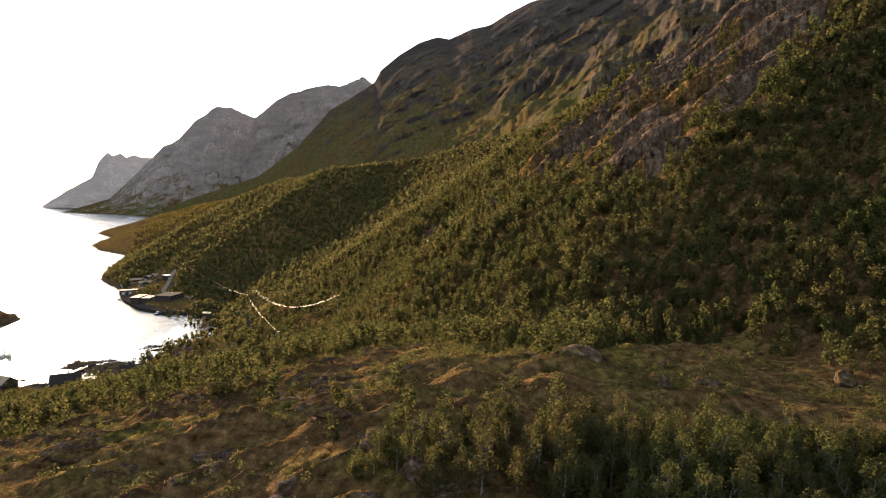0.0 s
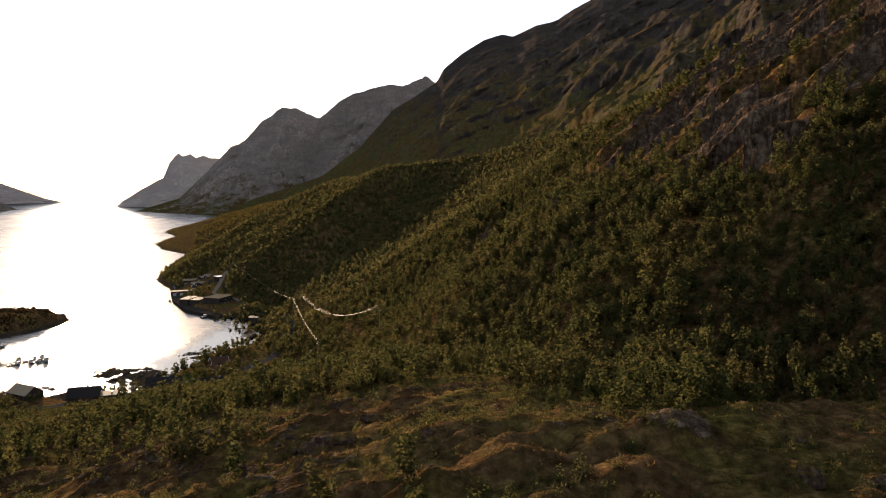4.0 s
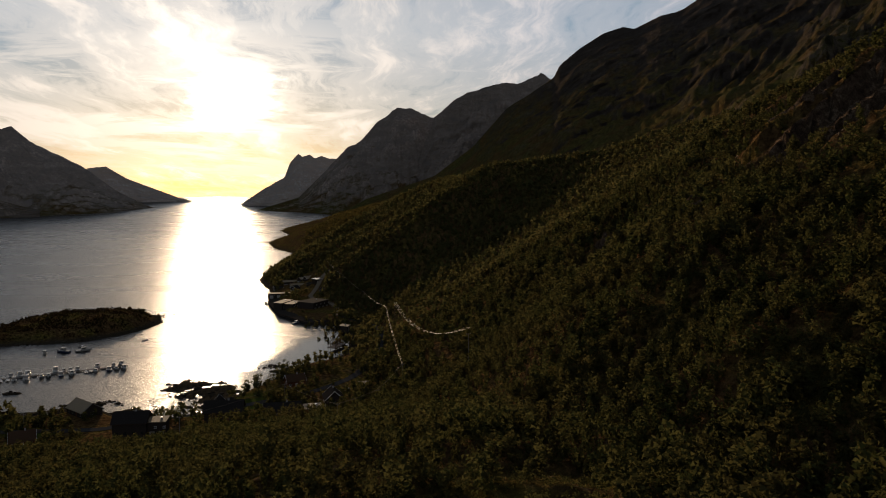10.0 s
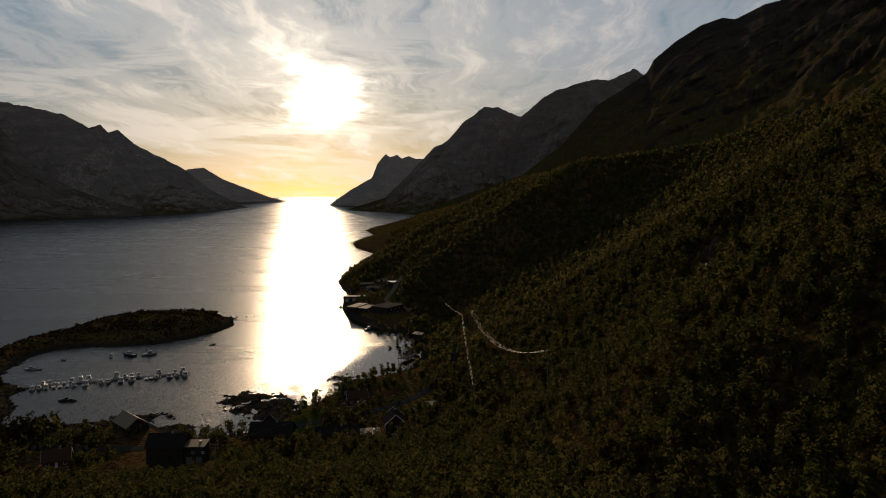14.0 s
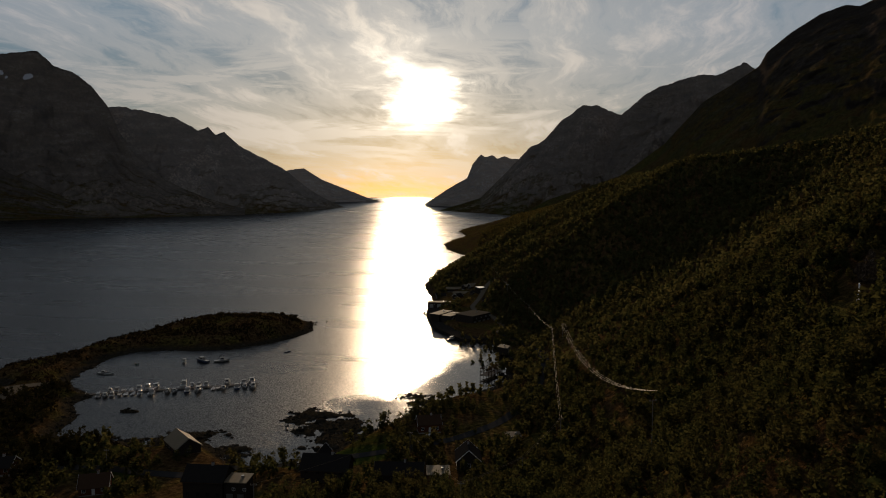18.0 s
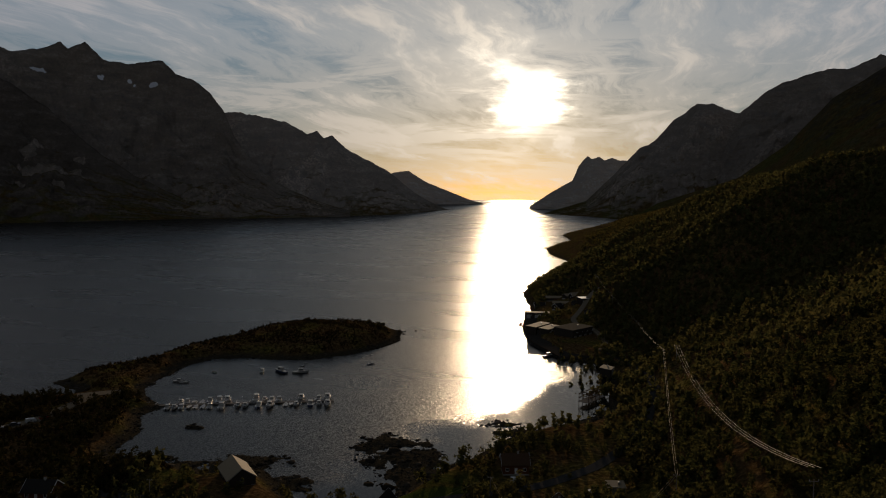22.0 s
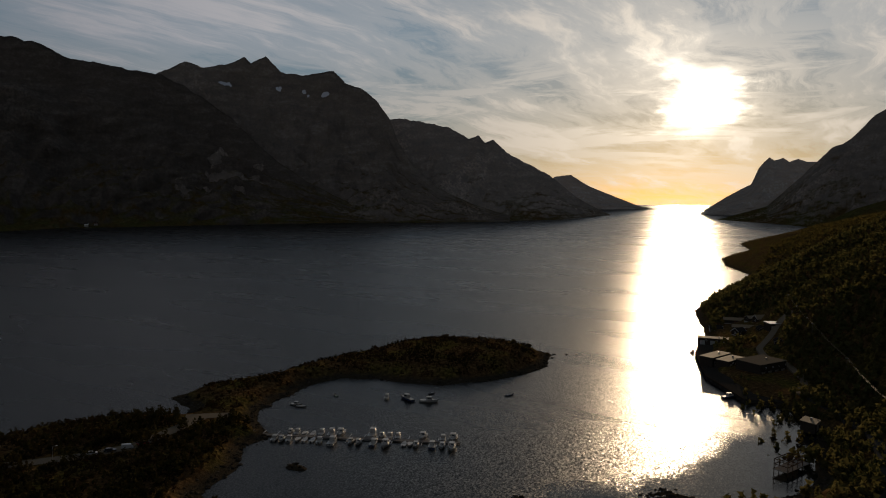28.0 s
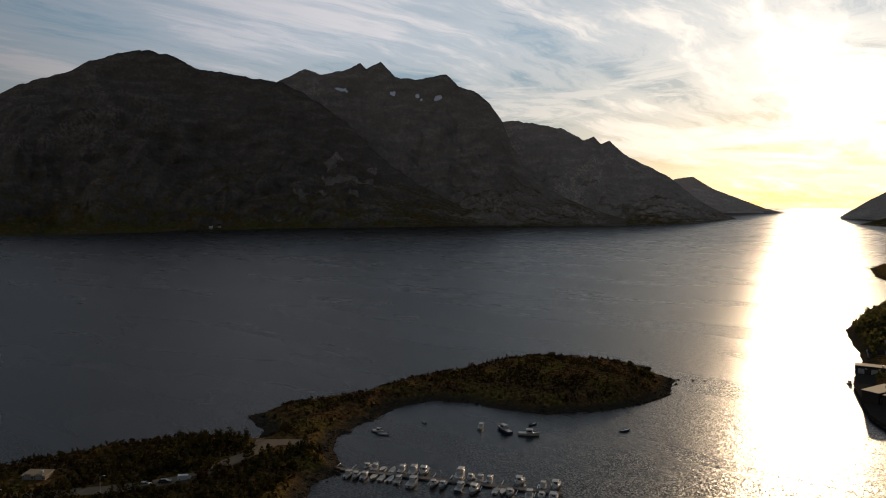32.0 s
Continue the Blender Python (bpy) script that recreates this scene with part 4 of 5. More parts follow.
def house(name, label, x, y, turn, long, wide, wall, rise, walls, roofing, chimney=True, sink=1.2, category="house", cols=4, trim=WHITE_PAINT, z=None, storeys=1):
    """A boarded house with a gable roof; its ridge runs along its own x axis."""
    base = z if z is not None else min(height(x + dx, y + dy) for dx in (-4, 4) for dy in (-4, 4)) + 0.4
    h = root(name, label, category, x, y, base, turn)
    a, b = long / 2, wide / 2
    part("foundation", box(0, 0, -sink / 2 + 0.15, long - 0.1, wide - 0.1, sink + 0.3), CONCRETE, h)
    prof = [(-b, 0.3), (b, 0.3), (b, wall), (0, wall + rise - 0.05), (-b, wall)]
    part("wall", loft([[(-a, p, q) for p, q in prof], [(a, p, q) for p, q in prof]]), walls, h)
    over, thick = 0.5, 0.22
    for s in (-1, 1):
        k = rise / b
        lo = (s * (b + over), wall - over * k)
        sec = [(lo[0], lo[1]), (0, wall + rise), (0, wall + rise + thick), (lo[0], lo[1] + thick)]
        slope = part("roof", loft([[(-a - over, p, q + 0.03) for p, q in sec], [(a + over, p, q + 0.03) for p, q in sec]]), roofing, h)
        for e in (-1, 1):
            x0 = e * (a + over)
            sec2 = [(lo[0], lo[1] - 0.08), (0, wall + rise - 0.08), (0, wall + rise + thick + 0.06), (lo[0], lo[1] + thick + 0.06)]
            part("bargeboard", loft([[(x0, p, q + 0.03) for p, q in sec2], [(x0 + e * 0.05, p, q + 0.03) for p, q in sec2]]), trim, h)
        part("gutter", rod((-a - over, lo[0] + s * 0.07, lo[1] + 0.1), (a + over, lo[0] + s * 0.07, lo[1] + 0.1), 0.07), RUST, h)
    if chimney:
        c = part("chimney", box(long * 0.12, 0, wall + rise + 0.35, 0.7, 0.7, 1.5, bevel=0.03), CONCRETE, h)
        part("chimney_cap", box(long * 0.12, 0, wall + rise + 1.16, 0.9, 0.9, 0.1), RUST, c)
    for storey in range(storeys):
        zc = 1.75 + 2.6 * storey
        for s in (-1, 1):
            for i in range(cols):
                wx = -a + long * (i + 0.5) / cols
                if storey == 0 and s < 0 and i == cols // 2:
                    d = part("door", box(wx, s * (b + 0.03), 1.35, 0.95, 0.08, 2.05), RED_WOOD if walls is not RED_WOOD else WHITE_PAINT, h)
                    part("handle", box(wx + 0.36, s * (b + 0.09), 1.3, 0.12, 0.05, 0.04), STEEL, d)
                    continue
                f = part("window", window_frame(wx, s * (b + 0.03), zc, 1.1, 1.15, "y"), trim, h)
                part("pane", box(wx, s * (b + 0.015), zc, 1.0, 0.03, 1.05), GLASS, f)
    for e in (-1, 1):
        f = part("window", window_frame(e * (a + 0.03), 0, wall * 0.62, 1.2, 1.2, "x"), trim, h)
        part("pane", box(e * (a + 0.015), 0, wall * 0.62, 0.03, 1.1, 1.1), GLASS, f)
    return h


def window_frame(x, y, z, w, hgt, side):
    bm = bmesh.new()
    for dx, dz, sx, sz in ((-w / 2, 0, 0.09, hgt), (w / 2, 0, 0.09, hgt), (0, -hgt / 2, w + 0.09, 0.09), (0, hgt / 2, w + 0.09, 0.09), (0, 0, 0.05, hgt)):
        if side == "y":
            box(x + dx, y, z + dz, sx, 0.07, sz, bm=bm)
        else:
            box(x, y + dx, z + dz, 0.07, sx, sz, bm=bm)
    return bm


def flat_block(name, label, x, y, turn, long, wide, tall, walls, roofing, z, category="building", lean=0.0, doors=2):
    """A plain hall with a nearly flat roof and a raised edge."""
    h = root(name, label, category, x, y, z, turn)
    a, b = long / 2, wide / 2
    sec = [(-b, -0.8), (b, -0.8), (b, tall + lean), (-b, tall)]
    part("wall", loft([[(-a, p, q) for p, q in sec], [(a, p, q) for p, q in sec]]), walls, h)
    k = lean / wide
    top = [(-b - 0.3, tall - 0.3 * k + 0.02), (b + 0.3, tall + lean + 0.3 * k + 0.02), (b + 0.3, tall + lean + 0.3 * k + 0.24), (-b - 0.3, tall - 0.3 * k + 0.24)]
    part("roof", loft([[(-a - 0.3, p, q) for p, q in top], [(a + 0.3, p, q) for p, q in top]]), roofing, h)
    part("roof_vent", box(a * 0.4, 0, tall + lean * 0.5 + 0.6, 0.8, 0.8, 0.8, bevel=0.05), STEEL, h)
    for i in range(doors):
        dx = -a + long * (i + 0.5) / doors
        d = part("gate", box(dx, -b - 0.04, 1.5, min(3.2, long / doors * 0.6), 0.1, 3.0), STEEL, h)
        part("handle", box(dx + 0.4, -b - 0.12, 1.1, 0.2, 0.06, 0.06), RUBBER, d)
        f = part("window", window_frame(dx + long / doors * 0.38, -b - 0.03, tall * 0.7, 0.9, 0.8, "y"), WHITE_PAINT, h)
        part("pane", box(dx + long / doors * 0.38, -b - 0.015, tall * 0.7, 0.8, 0.03, 0.7), GLASS, f)
    return h


# boats ----------------------------------------------------------------------


def hull_rings(long, beam, free, draft=0.35, stations=9, inner=0.0):
    rings = []
    for i in range(stations):
        t = i / (stations - 1)
        w = beam / 2 * (1 - max(0, (t - 0.35) / 0.65) ** 2.3) * (0.88 + 0.12 * min(1, t / 0.3)) - inner
        w = max(w, 0.03)
        sheer = free * (1 + 0.38 * t * t)
        keel = -draft * (1 - 0.8 * t ** 3)
        px = -long / 2 + long * t
        tip = 0.10 * long * max(0, (t - 0.6) / 0.4)
        rings.append([(px + tip, -w, sheer), (px + tip * 0.4, -w * 0.92, sheer * 0.35), (px, -w * 0.6, keel * 0.6), (px, 0, keel),
                      (px, w * 0.6, keel * 0.6), (px + tip * 0.4, w * 0.92, sheer * 0.35), (px + tip, w, sheer)])
    return rings


def boat(name, label, long, beam, hull_mat, cabin, group, mast=False, motor=True):
    """A boat afloat, bow towards its own +x."""
    free = 0.11 * long
    b = new(name)
    tagged(b, label, "boat", group)
    part("hull", loft(hull_rings(long, beam, free)), hull_mat, b)
    deck = []
    for ring in hull_rings(long, beam, free, inner=0.06):
        x0, y0, z0 = ring[0]
        deck.append([(x0, y0, z0 + 0.005), (x0, -y0, z0 + 0.005), (x0, -y0, z0 + 0.06), (x0, y0, z0 + 0.06)])
    part("deck" if cabin else "thwart_deck", loft(deck[4:] if not cabin else deck), GELCOAT if hull_mat is not GREEN_HULL else GREY_WOOD, b)
    rail = bmesh.new()
    for ring, nxt in zip(hull_rings(long, beam, free)[:-1], hull_rings(long, beam, free)[1:]):
        for k in (0, -1):
            rod(Vector(ring[k]) + Vector((0, 0, 0.07)), Vector(nxt[k]) + Vector((0, 0, 0.07)), 0.045, 5, bm=rail)
    part("rubbing_strake", rail, RUBBER, b)
    if cabin:
        c0, c1, w, hh = -0.12 * long, 0.24 * long, beam * 0.36, 0.19 * long
        z0 = free + 0.05
        sec = lambda px, k, top: [(px, -w * k, z0), (px, w * k, z0), (px + top, w * k * 0.82, z0 + hh), (px + top, -w * k * 0.82, z0 + hh)]
        cab = part("cabin", loft([sec(c0, 1, 0.05), sec((c0 + c1) / 2, 1, 0.0), sec(c1, 0.8, -0.09 * long)]), GELCOAT, b)
        roof = part("cabin_roof", box((c0 + c1) / 2 - 0.03 * long, 0, z0 + hh + 0.04, (c1 - c0) * 0.95, w * 1.85, 0.08, bevel=0.03), GELCOAT, b)
        for s in (-1, 1):
            part("side_window", box((c0 + c1) / 2 - 0.1, s * (w * 0.915 + 0.005), z0 + hh * 0.62, (c1 - c0) * 0.62, 0.05, hh * 0.34), GLASS, cab)
        part("windscreen", loft([[(c1 - 0.055 * long, -w * 0.66, z0 + hh * 0.5), (c1 - 0.055 * long, w * 0.66, z0 + hh * 0.5), (c1 - 0.03 * long, w * 0.66, z0 + hh * 0.5)],
                                 [(c1 - 0.085 * long, -w * 0.6, z0 + hh * 0.9), (c1 - 0.085 * long, w * 0.6, z0 + hh * 0.9), (c1 - 0.06 * long, w * 0.6, z0 + hh * 0.9)]]), GLASS, cab)
        pulpit = bmesh.new()
        r = hull_rings(long, beam, free)
        for k in (0, -1):
            for i in (5, 6, 7):
                p, q = Vector(r[i][k]), Vector(r[i + 1][k])
                rod(p, p + Vector((0, 0, 0.6)), 0.02, 5, bm=pulpit)
                rod(p + Vector((0, 0, 0.6)), q + Vector((0, 0, 0.6)), 0.02, 5, bm=pulpit)
        part("pulpit_rail", pulpit, STEEL, b)
    else:
        for px in (-0.2, 0.08):
            part("thwart", box(px * long, 0, free * 0.8, 0.25, beam * 0.86, 0.05), GREY_WOOD, b)
    if mast:
        m = part("mast", rod((0.05 * long, 0, free), (0.05 * long, 0, free + 7.5), 0.06, 7, 0.04), STEEL, b)
        part("boom", rod((0.05 * long, 0, free + 2.6), (-0.32 * long, 0, free + 2.2), 0.05), STEEL, m)
    if motor:
        m = part("outboard_motor", box(-long / 2 - 0.22, 0, free * 0.75, 0.42, 0.36, 0.62, bevel=0.08), RUBBER, b)
        part("leg", box(-long / 2 - 0.2, 0, free * 0.15 - 0.1, 0.16, 0.12, 0.8), STEEL, m)
    return b


PIER_A, PIER_B = Vector((-234, 366, 0)), Vector((-154.5, 402.5, 0))


def build_harbour():
    way = (PIER_B - PIER_A).normalized()
    turn = math.degrees(math.atan2(way.y, way.x))
    long = (PIER_B - PIER_A).length
    mid = (PIER_A + PIER_B) / 2
    pier = root("floating_pier", "long grey timber pontoon with boats moored on both sides", "pier", mid.x, mid.y, 0, turn)
    part("deck", box(0, 0, 0.52, long, 2.2, 0.10), GREY_WOOD, pier)
    for s in (-1, 1):
        part("edge_beam", box(0, s * 1.16, 0.50, long, 0.12, 0.22), GREY_WOOD, pier)
    for i in range(10):
        part("float", box(-long / 2 + long * (i + 0.5) / 10, 0, 0.18, 3.2, 2.0, 0.52, bevel=0.08), CONCRETE, pier)
    for i in range(14):
        for s in (-1, 1):
            part("mooring_arm", box(-long / 2 + 3 + (long - 6) * i / 13, s * 3.4, 0.40, 0.22, 4.4, 0.14), STEEL, pier)
    for i in (2, 6, 10):
        px = -long / 2 + long * i / 12
        lamp = part("light_post", rod((px, 0.9, 0.5), (px, 0.9, 3.3), 0.05), STEEL, pier)
        part("light_head", box(px, 0.9, 3.4, 0.22, 0.22, 0.25, bevel=0.04), WHITE_PAINT, lamp)
    gang = root("gangway", "narrow steel gangway from the shore to the pontoon", "gangway", -239.6, 363.4, 1.0, turn)
    part("walkway", box(0, 0, 0, 14, 1.2, 0.12), GREY_WOOD, gang)
    for s in (-1, 1):
        part("handrail", rod((-6.9, s * 0.6, 1.0), (6.9, s * 0.6, 1.0), 0.035), STEEL, gang)
        for i in range(6):
            part("post", rod((-6.6 + i * 2.64, s * 0.6, 0), (-6.6 + i * 2.64, s * 0.6, 1.0), 0.03), STEEL, gang)
    g = "boats along the pontoon"
    small = boat("cabin_boat", "white day boat with a small cabin moored at the pontoon", 5.6, 2.1, GELCOAT, True, g)
    large = boat("cabin_boat", "larger white cabin boat moored at the pontoon", 7.6, 2.7, GELCOAT, True, g)
    blue = boat("cabin_boat", "cabin boat with a dark blue hull at the pontoon", 6.6, 2.4, BLUE_HULL, True, g)
    skiff = boat("open_boat", "open white motor boat moored at the pontoon", 4.8, 1.8, GELCOAT, False, g)
    yacht = boat("sailing_boat", "white fishing boat with a mast at the pontoon", 9.2, 3.0, GELCOAT, True, g, mast=True, motor=False)
    far = [(.075, small), (.115, small), (.155, skiff), (.205, skiff), (.25, blue), (.305, large), (.355, large), (.53, yacht), (.585, small), (.63, small), (.675, small),
           (.81, large), (.92, small), (.975, large)]
    near = [(.025, small), (.065, small), (.105, small), (.15, skiff), (.19, skiff), (.232, skiff), (.272, small), (.345, large), (.44, small), (.483, small), (.565, blue),
            (.63, large), (.725, skiff), (.757, skiff), (.79, small), (.875, blue), (.928, small), (.98, large)]
    side = Vector((-way.y, way.x, 0))
    rnd = random.Random(4)
    used = set()
    for rows, s in ((far, 1), (near, -1)):
        for f, kind in rows:
            size = {small: 5.6, large: 7.6, blue: 6.6, skiff: 4.8, yacht: 9.2}[kind]
            p = PIER_A + way * long * (0.095 + 0.89 * f) + side * s * (1.6 + size / 2 + rnd.uniform(0, 0.4))
            bow = turn + (90 if s > 0 else -90) + (180 if rnd.random() < 0.45 and kind is not yacht else 0) + rnd.uniform(-4, 4)
            m = pose(p.x, p.y, 0, rnd.uniform(-2, 2), rnd.uniform(-1.5, 1.5), bow) @ Matrix.Diagonal((1.02, 1.12, 1.06, 1.0))
            if kind in used:
                copy_thing(kind, m)
            else:
                kind.matrix_basis = m
                used.add(kind)
    g = "boats at anchor inside the islet"
    for name, label, size, beam, mat, cabin, x, y, bow in (
            ("cabin_boat", "white cabin boat riding at a mooring", 6.6, 2.5, GELCOAT, True, -220, 443, 115),
            ("fishing_boat", "dark-hulled fishing boat riding at a mooring", 9.5, 3.0, BLUE_HULL, True, -209.5, 446, 160),
            ("fishing_boat", "white fishing boat riding at a mooring", 8.6, 3.0, GELCOAT, True, -198.5, 448.5, 30),
            ("rowing_boat", "small green rowing boat at a mooring", 4.2, 1.6, GREEN_HULL, False, -244.5, 432.5, 150),
            ("rowing_boat", "small dark rowing boat alone off the islet", 4.6, 1.7, BLUE_HULL, False, -169.5, 481, 60),
            ("cabin_boat", "white boat drawn up by the inner shore of the islet", 6.0, 2.3, GELCOAT, True, -250, 409, 10),
            ("open_boat", "grey open boat beside a white one at the islet", 5.0, 1.9, GELCOAT, False, -246, 408, 20),
            ("open_boat", "dark boat close under the islet", 4.4, 1.7, RUBBER, False, -205, 462, 80)):
        boat(name, label, size, beam, mat, cabin, g).matrix_basis = pose(x, y, 0, 1, 0, bow)


def car(name, label, paint, x, y, turn, van=False):
    z = road_z(x, y) + 0.02
    c = root(name, label, "van" if van else "car", x, y, z, turn, "cars parked by the harbour road")
    tall = 2.0 if van else 1.45
    prof = [(-2.15, 0.32), (-2.2, 0.85), (-1.95, 1.0 if not van else tall), (1.1 if not van else 1.3, 1.0 if not van else tall * 0.9), (2.1, 0.78), (2.15, 0.35)]
    bm = loft([[(px, -0.86, q) for px, q in prof], [(px, 0.86, q) for px, q in prof]])
    bmesh.ops.bevel(bm, geom=bm.edges[:], offset=0.05, segments=1, affect="EDGES")
    body = part("body", bm, paint, c)
    if not van:
        top = [(-1.9, 0.98), (-1.45, tall), (0.25, tall), (1.05, 0.98)]
        cab = loft([[(px, -0.76 + 0.1 * (q > 1.1), q) for px, q in top], [(px, 0.76 - 0.1 * (q > 1.1), q) for px, q in top]])
        part("glasshouse", cab, GLASS, c)
        part("roof", box(-0.6, 0, tall + 0.02, 1.65, 1.3, 0.05, bevel=0.02), paint, c)
    else:
        part("windscreen", box(1.52, 0, 1.35, 0.55, 1.5, 0.5, bevel=0.05), GLASS, c)
    for px in (-1.35, 1.35):
        for s in (-1, 1):
            w = part("wheel", rod((px, s * 0.7, 0.32), (px, s * 0.9, 0.32), 0.32, 12), RUBBER, c)
            part("rim", rod((px, s * 0.885, 0.32), (px, s * 0.915, 0.32), 0.19, 8), STEEL, w)
    for s in (-1, 1):
        part("headlight", box(2.1, s * 0.6, 0.68, 0.1, 0.3, 0.14, bevel=0.02), WHITE_PAINT, c)
    return c


def road_z(x, y):
    return height(x, y) + 0.12


def ribbon(name, label, points, width, mat, category="road", lift=0.12):
    """A road laid over the ground along a line of points."""
    pts = []
    for (ax, ay), (bx, by) in zip(points, points[1:]):
        n = max(2, int(math.hypot(bx - ax, by - ay) / 2.5))
        pts += [(ax + (bx - ax) * i / n, ay + (by - ay) * i / n) for i in range(n)]
    pts.append(points[-1])
    p = np.array(pts, float)
    for _ in range(3):
        p[1:-1] = (p[:-2] + 2 * p[1:-1] + p[2:]) / 4
    t = np.gradient(p, axis=0)
    t /= np.linalg.norm(t, axis=1)[:, None]
    s = np.stack([-t[:, 1], t[:, 0]], 1)
    rows = []
    for k in (-0.5, -0.17, 0.17, 0.5):
        q = p + s * width * k
        rows.append(np.column_stack([q, land(q[:, 0], q[:, 1])[0]]))
    z = np.max([r[:, 2] for r in rows], 0)
    for _ in range(4):
        z[1:-1] = np.maximum(z[1:-1], (z[:-2] + z[1:-1] + z[2:]) / 3)
    bm = bmesh.new()
    rings = []
    for i in range(len(p)):
        l, r = rows[0][i], rows[-1][i]
        rings.append([bm.verts.new((l[0], l[1], z[i] + lift)), bm.verts.new((r[0], r[1], z[i] + lift)), bm.verts.new((r[0], r[1], z[i] - 1.2)), bm.verts.new((l[0], l[1], z[i] - 1.2))])
    for a, b in zip(rings, rings[1:]):
        for i in range(4):
            bm.faces.new((a[i], a[(i + 1) % 4], b[(i + 1) % 4], b[i]))
    ob = part(name, bm, mat, None)
    return tagged(ob, label, category, kind="structure")


def build_village():
    house("house", "boathouse with pale tin roof by the harbour shore", -137, 295, -43, 14, 9, 3.0, 3.2, DARK_WOOD, TIN_ROOF, False, trim=GREY_WOOD)
    house("house", "small brown house with white bargeboards and a rusty roof", -143, 252, 25, 8.5, 7, 2.8, 3.0, RED_WOOD, RUST, cols=3)
    house("house", "large dark two-storey house above the lawn", -99, 243, 4, 12, 9, 8.2, 3.2, DARK_WOOD, DARK_ROOF, trim=DARK_WOOD, storeys=2)
    flat_block("house", "dark annex with a pale flat roof beside a house", -89.5, 243, 4, 6.5, 6, 6.4, DARK_WOOD, TIN_ROOF, height(-88, 243) - 0.3, "house", 0.3)
    house("house", "dark timber house with a white-edged cross gable", -70, 266, 3, 15, 9, 5.0, 3.6, DARK_WOOD, DARK_ROOF, trim=DARK_WOOD, storeys=2)
    house("house", "gabled wing in dark timber by the shore road", -74, 272, 93, 9, 7, 5.0, 3.8, DARK_WOOD, DARK_ROOF, False, cols=2)
    house("house", "long low dark house with a chimney", -47, 270, 8, 15, 8, 3.2, 2.6, DARK_WOOD, DARK_ROOF, trim=GREY_WOOD)
    flat_block("garage", "low garage with a pale flat roof", -34.5, 271, 12, 7, 7, 2.8, RED_WOOD, TIN_ROOF, height(-34.5, 271), "garage", 0.2, 1)
    house("house", "orange-red boarded house with a rusty roof on the shore", -49, 331, 20, 9, 7, 3.6, 2.6, RED_WOOD, RUST, cols=3)
    house("house", "dark house with white gable edges under the birches", -27, 288, 100, 10, 8, 4.2, 3.6, DARK_WOOD, DARK_ROOF)
    flat_block("shed", "small grey shed with a pale roof by the track", -14, 322, 15, 5.5, 4.5, 2.6, GREY_WOOD, TIN_ROOF, height(-14, 322), "shed", 0.4, 1)
    house("house", "low brown house among birches near the shore", -186, 262, 15, 9, 7, 2.8, 2.6, RED_WOOD, DARK_ROOF, cols=3)
    ribbon("road_1", "narrow asphalt shore road through the village", [(-215, 232), (-180, 270), (-150, 272), (-118, 268), (-100, 284), (-72, 292), (-55, 305), (-38, 320), (-22, 345), (-8, 385), (-4, 430), (-10, 480), (-22, 520), (-40, 548)], 4.6, ASPHALT)
    ribbon("road_2", "pale gravel road out to the harbour", [(-290, 262), (-275, 285), (-262, 303), (-254, 322), (-258, 345), (-262, 362)], 6.5, GRAVEL)
    ribbon("pavement", "gravel yard at the head of the pontoon", [(-268, 358), (-261, 365), (-252, 372)], 7, GRAVEL, "yard")
    for i, (x, y, turn, van) in enumerate(((-258.5, 308, 55, False), (-256, 313.5, 52, False), (-253.5, 319, 60, True), (-252.3, 325, 80, False))):
        car("van" if van else "car", ("light van" if van else ("silver car", "dark car", "", "red car")[i]) + " parked beside the gravel road", CAR_PAINTS[i], x, y, turn, van)
    car("car", "silver car parked beside a dark house", CAR_PAINTS[0], -84, 280, 20)
    car("van", "white camper van by the orange house", CAR_PAINTS[2], -46, 320, 10, True)
    car("car", "pale car on the yard by the shed", CAR_PAINTS[2], -22, 318, 75)
    flat_block("quay_shed", "low pale-roofed shed on the outer harbour shore", -294, 288, 38, 8, 5, 2.3, GREY_WOOD, TIN_ROOF, 3.3, "shed", 0.2, 2)
    lamp_post(-259.5, 293.5, 30)
    lamp_post(-272, 268, 30)
    for x, y in ((-77, 226), (-104, 262), (-50, 300), (-150, 268)):
        utility_pole(x, y, 8.5, 10)


def lamp_post(x, y, turn):
    l = root("street_lamp", "grey street lamp beside the harbour road", "street lamp", x, y, height(x, y) - 0.1, turn, "street lamps")
    part("post", rod((0, 0, 0), (0, 0, 7.6), 0.09, 8, 0.06), STEEL, l)
    part("arm", rod((0, 0, 7.55), (1.3, 0, 7.8), 0.045), STEEL, l)
    part("lamp_head", box(1.6, 0, 7.8, 0.7, 0.28, 0.14, bevel=0.04), WHITE_PAINT, l)


def utility_pole(x, y, tall, turn, base=None):
    z = height(x, y) - 0.3 if base is None else base
    p = root("utility_pole", "weathered timber power pole on the birch slope", "utility pole", x, y, z, turn, "power poles")
    part("pole", rod((0, 0, 0), (0, 0, tall + 0.3), 0.14, 8, 0.09), GREY_WOOD, p)
    part("crossarm", box(0, 0, tall - 0.1, 1.9, 0.12, 0.14), GREY_WOOD, p)
    for dx in (-0.8, 0, 0.8):
        part("insulator", rod((dx, 0, tall), (dx, 0, tall + 0.28), 0.06, 7, 0.04), GELCOAT, p)
    return z + tall + 0.3


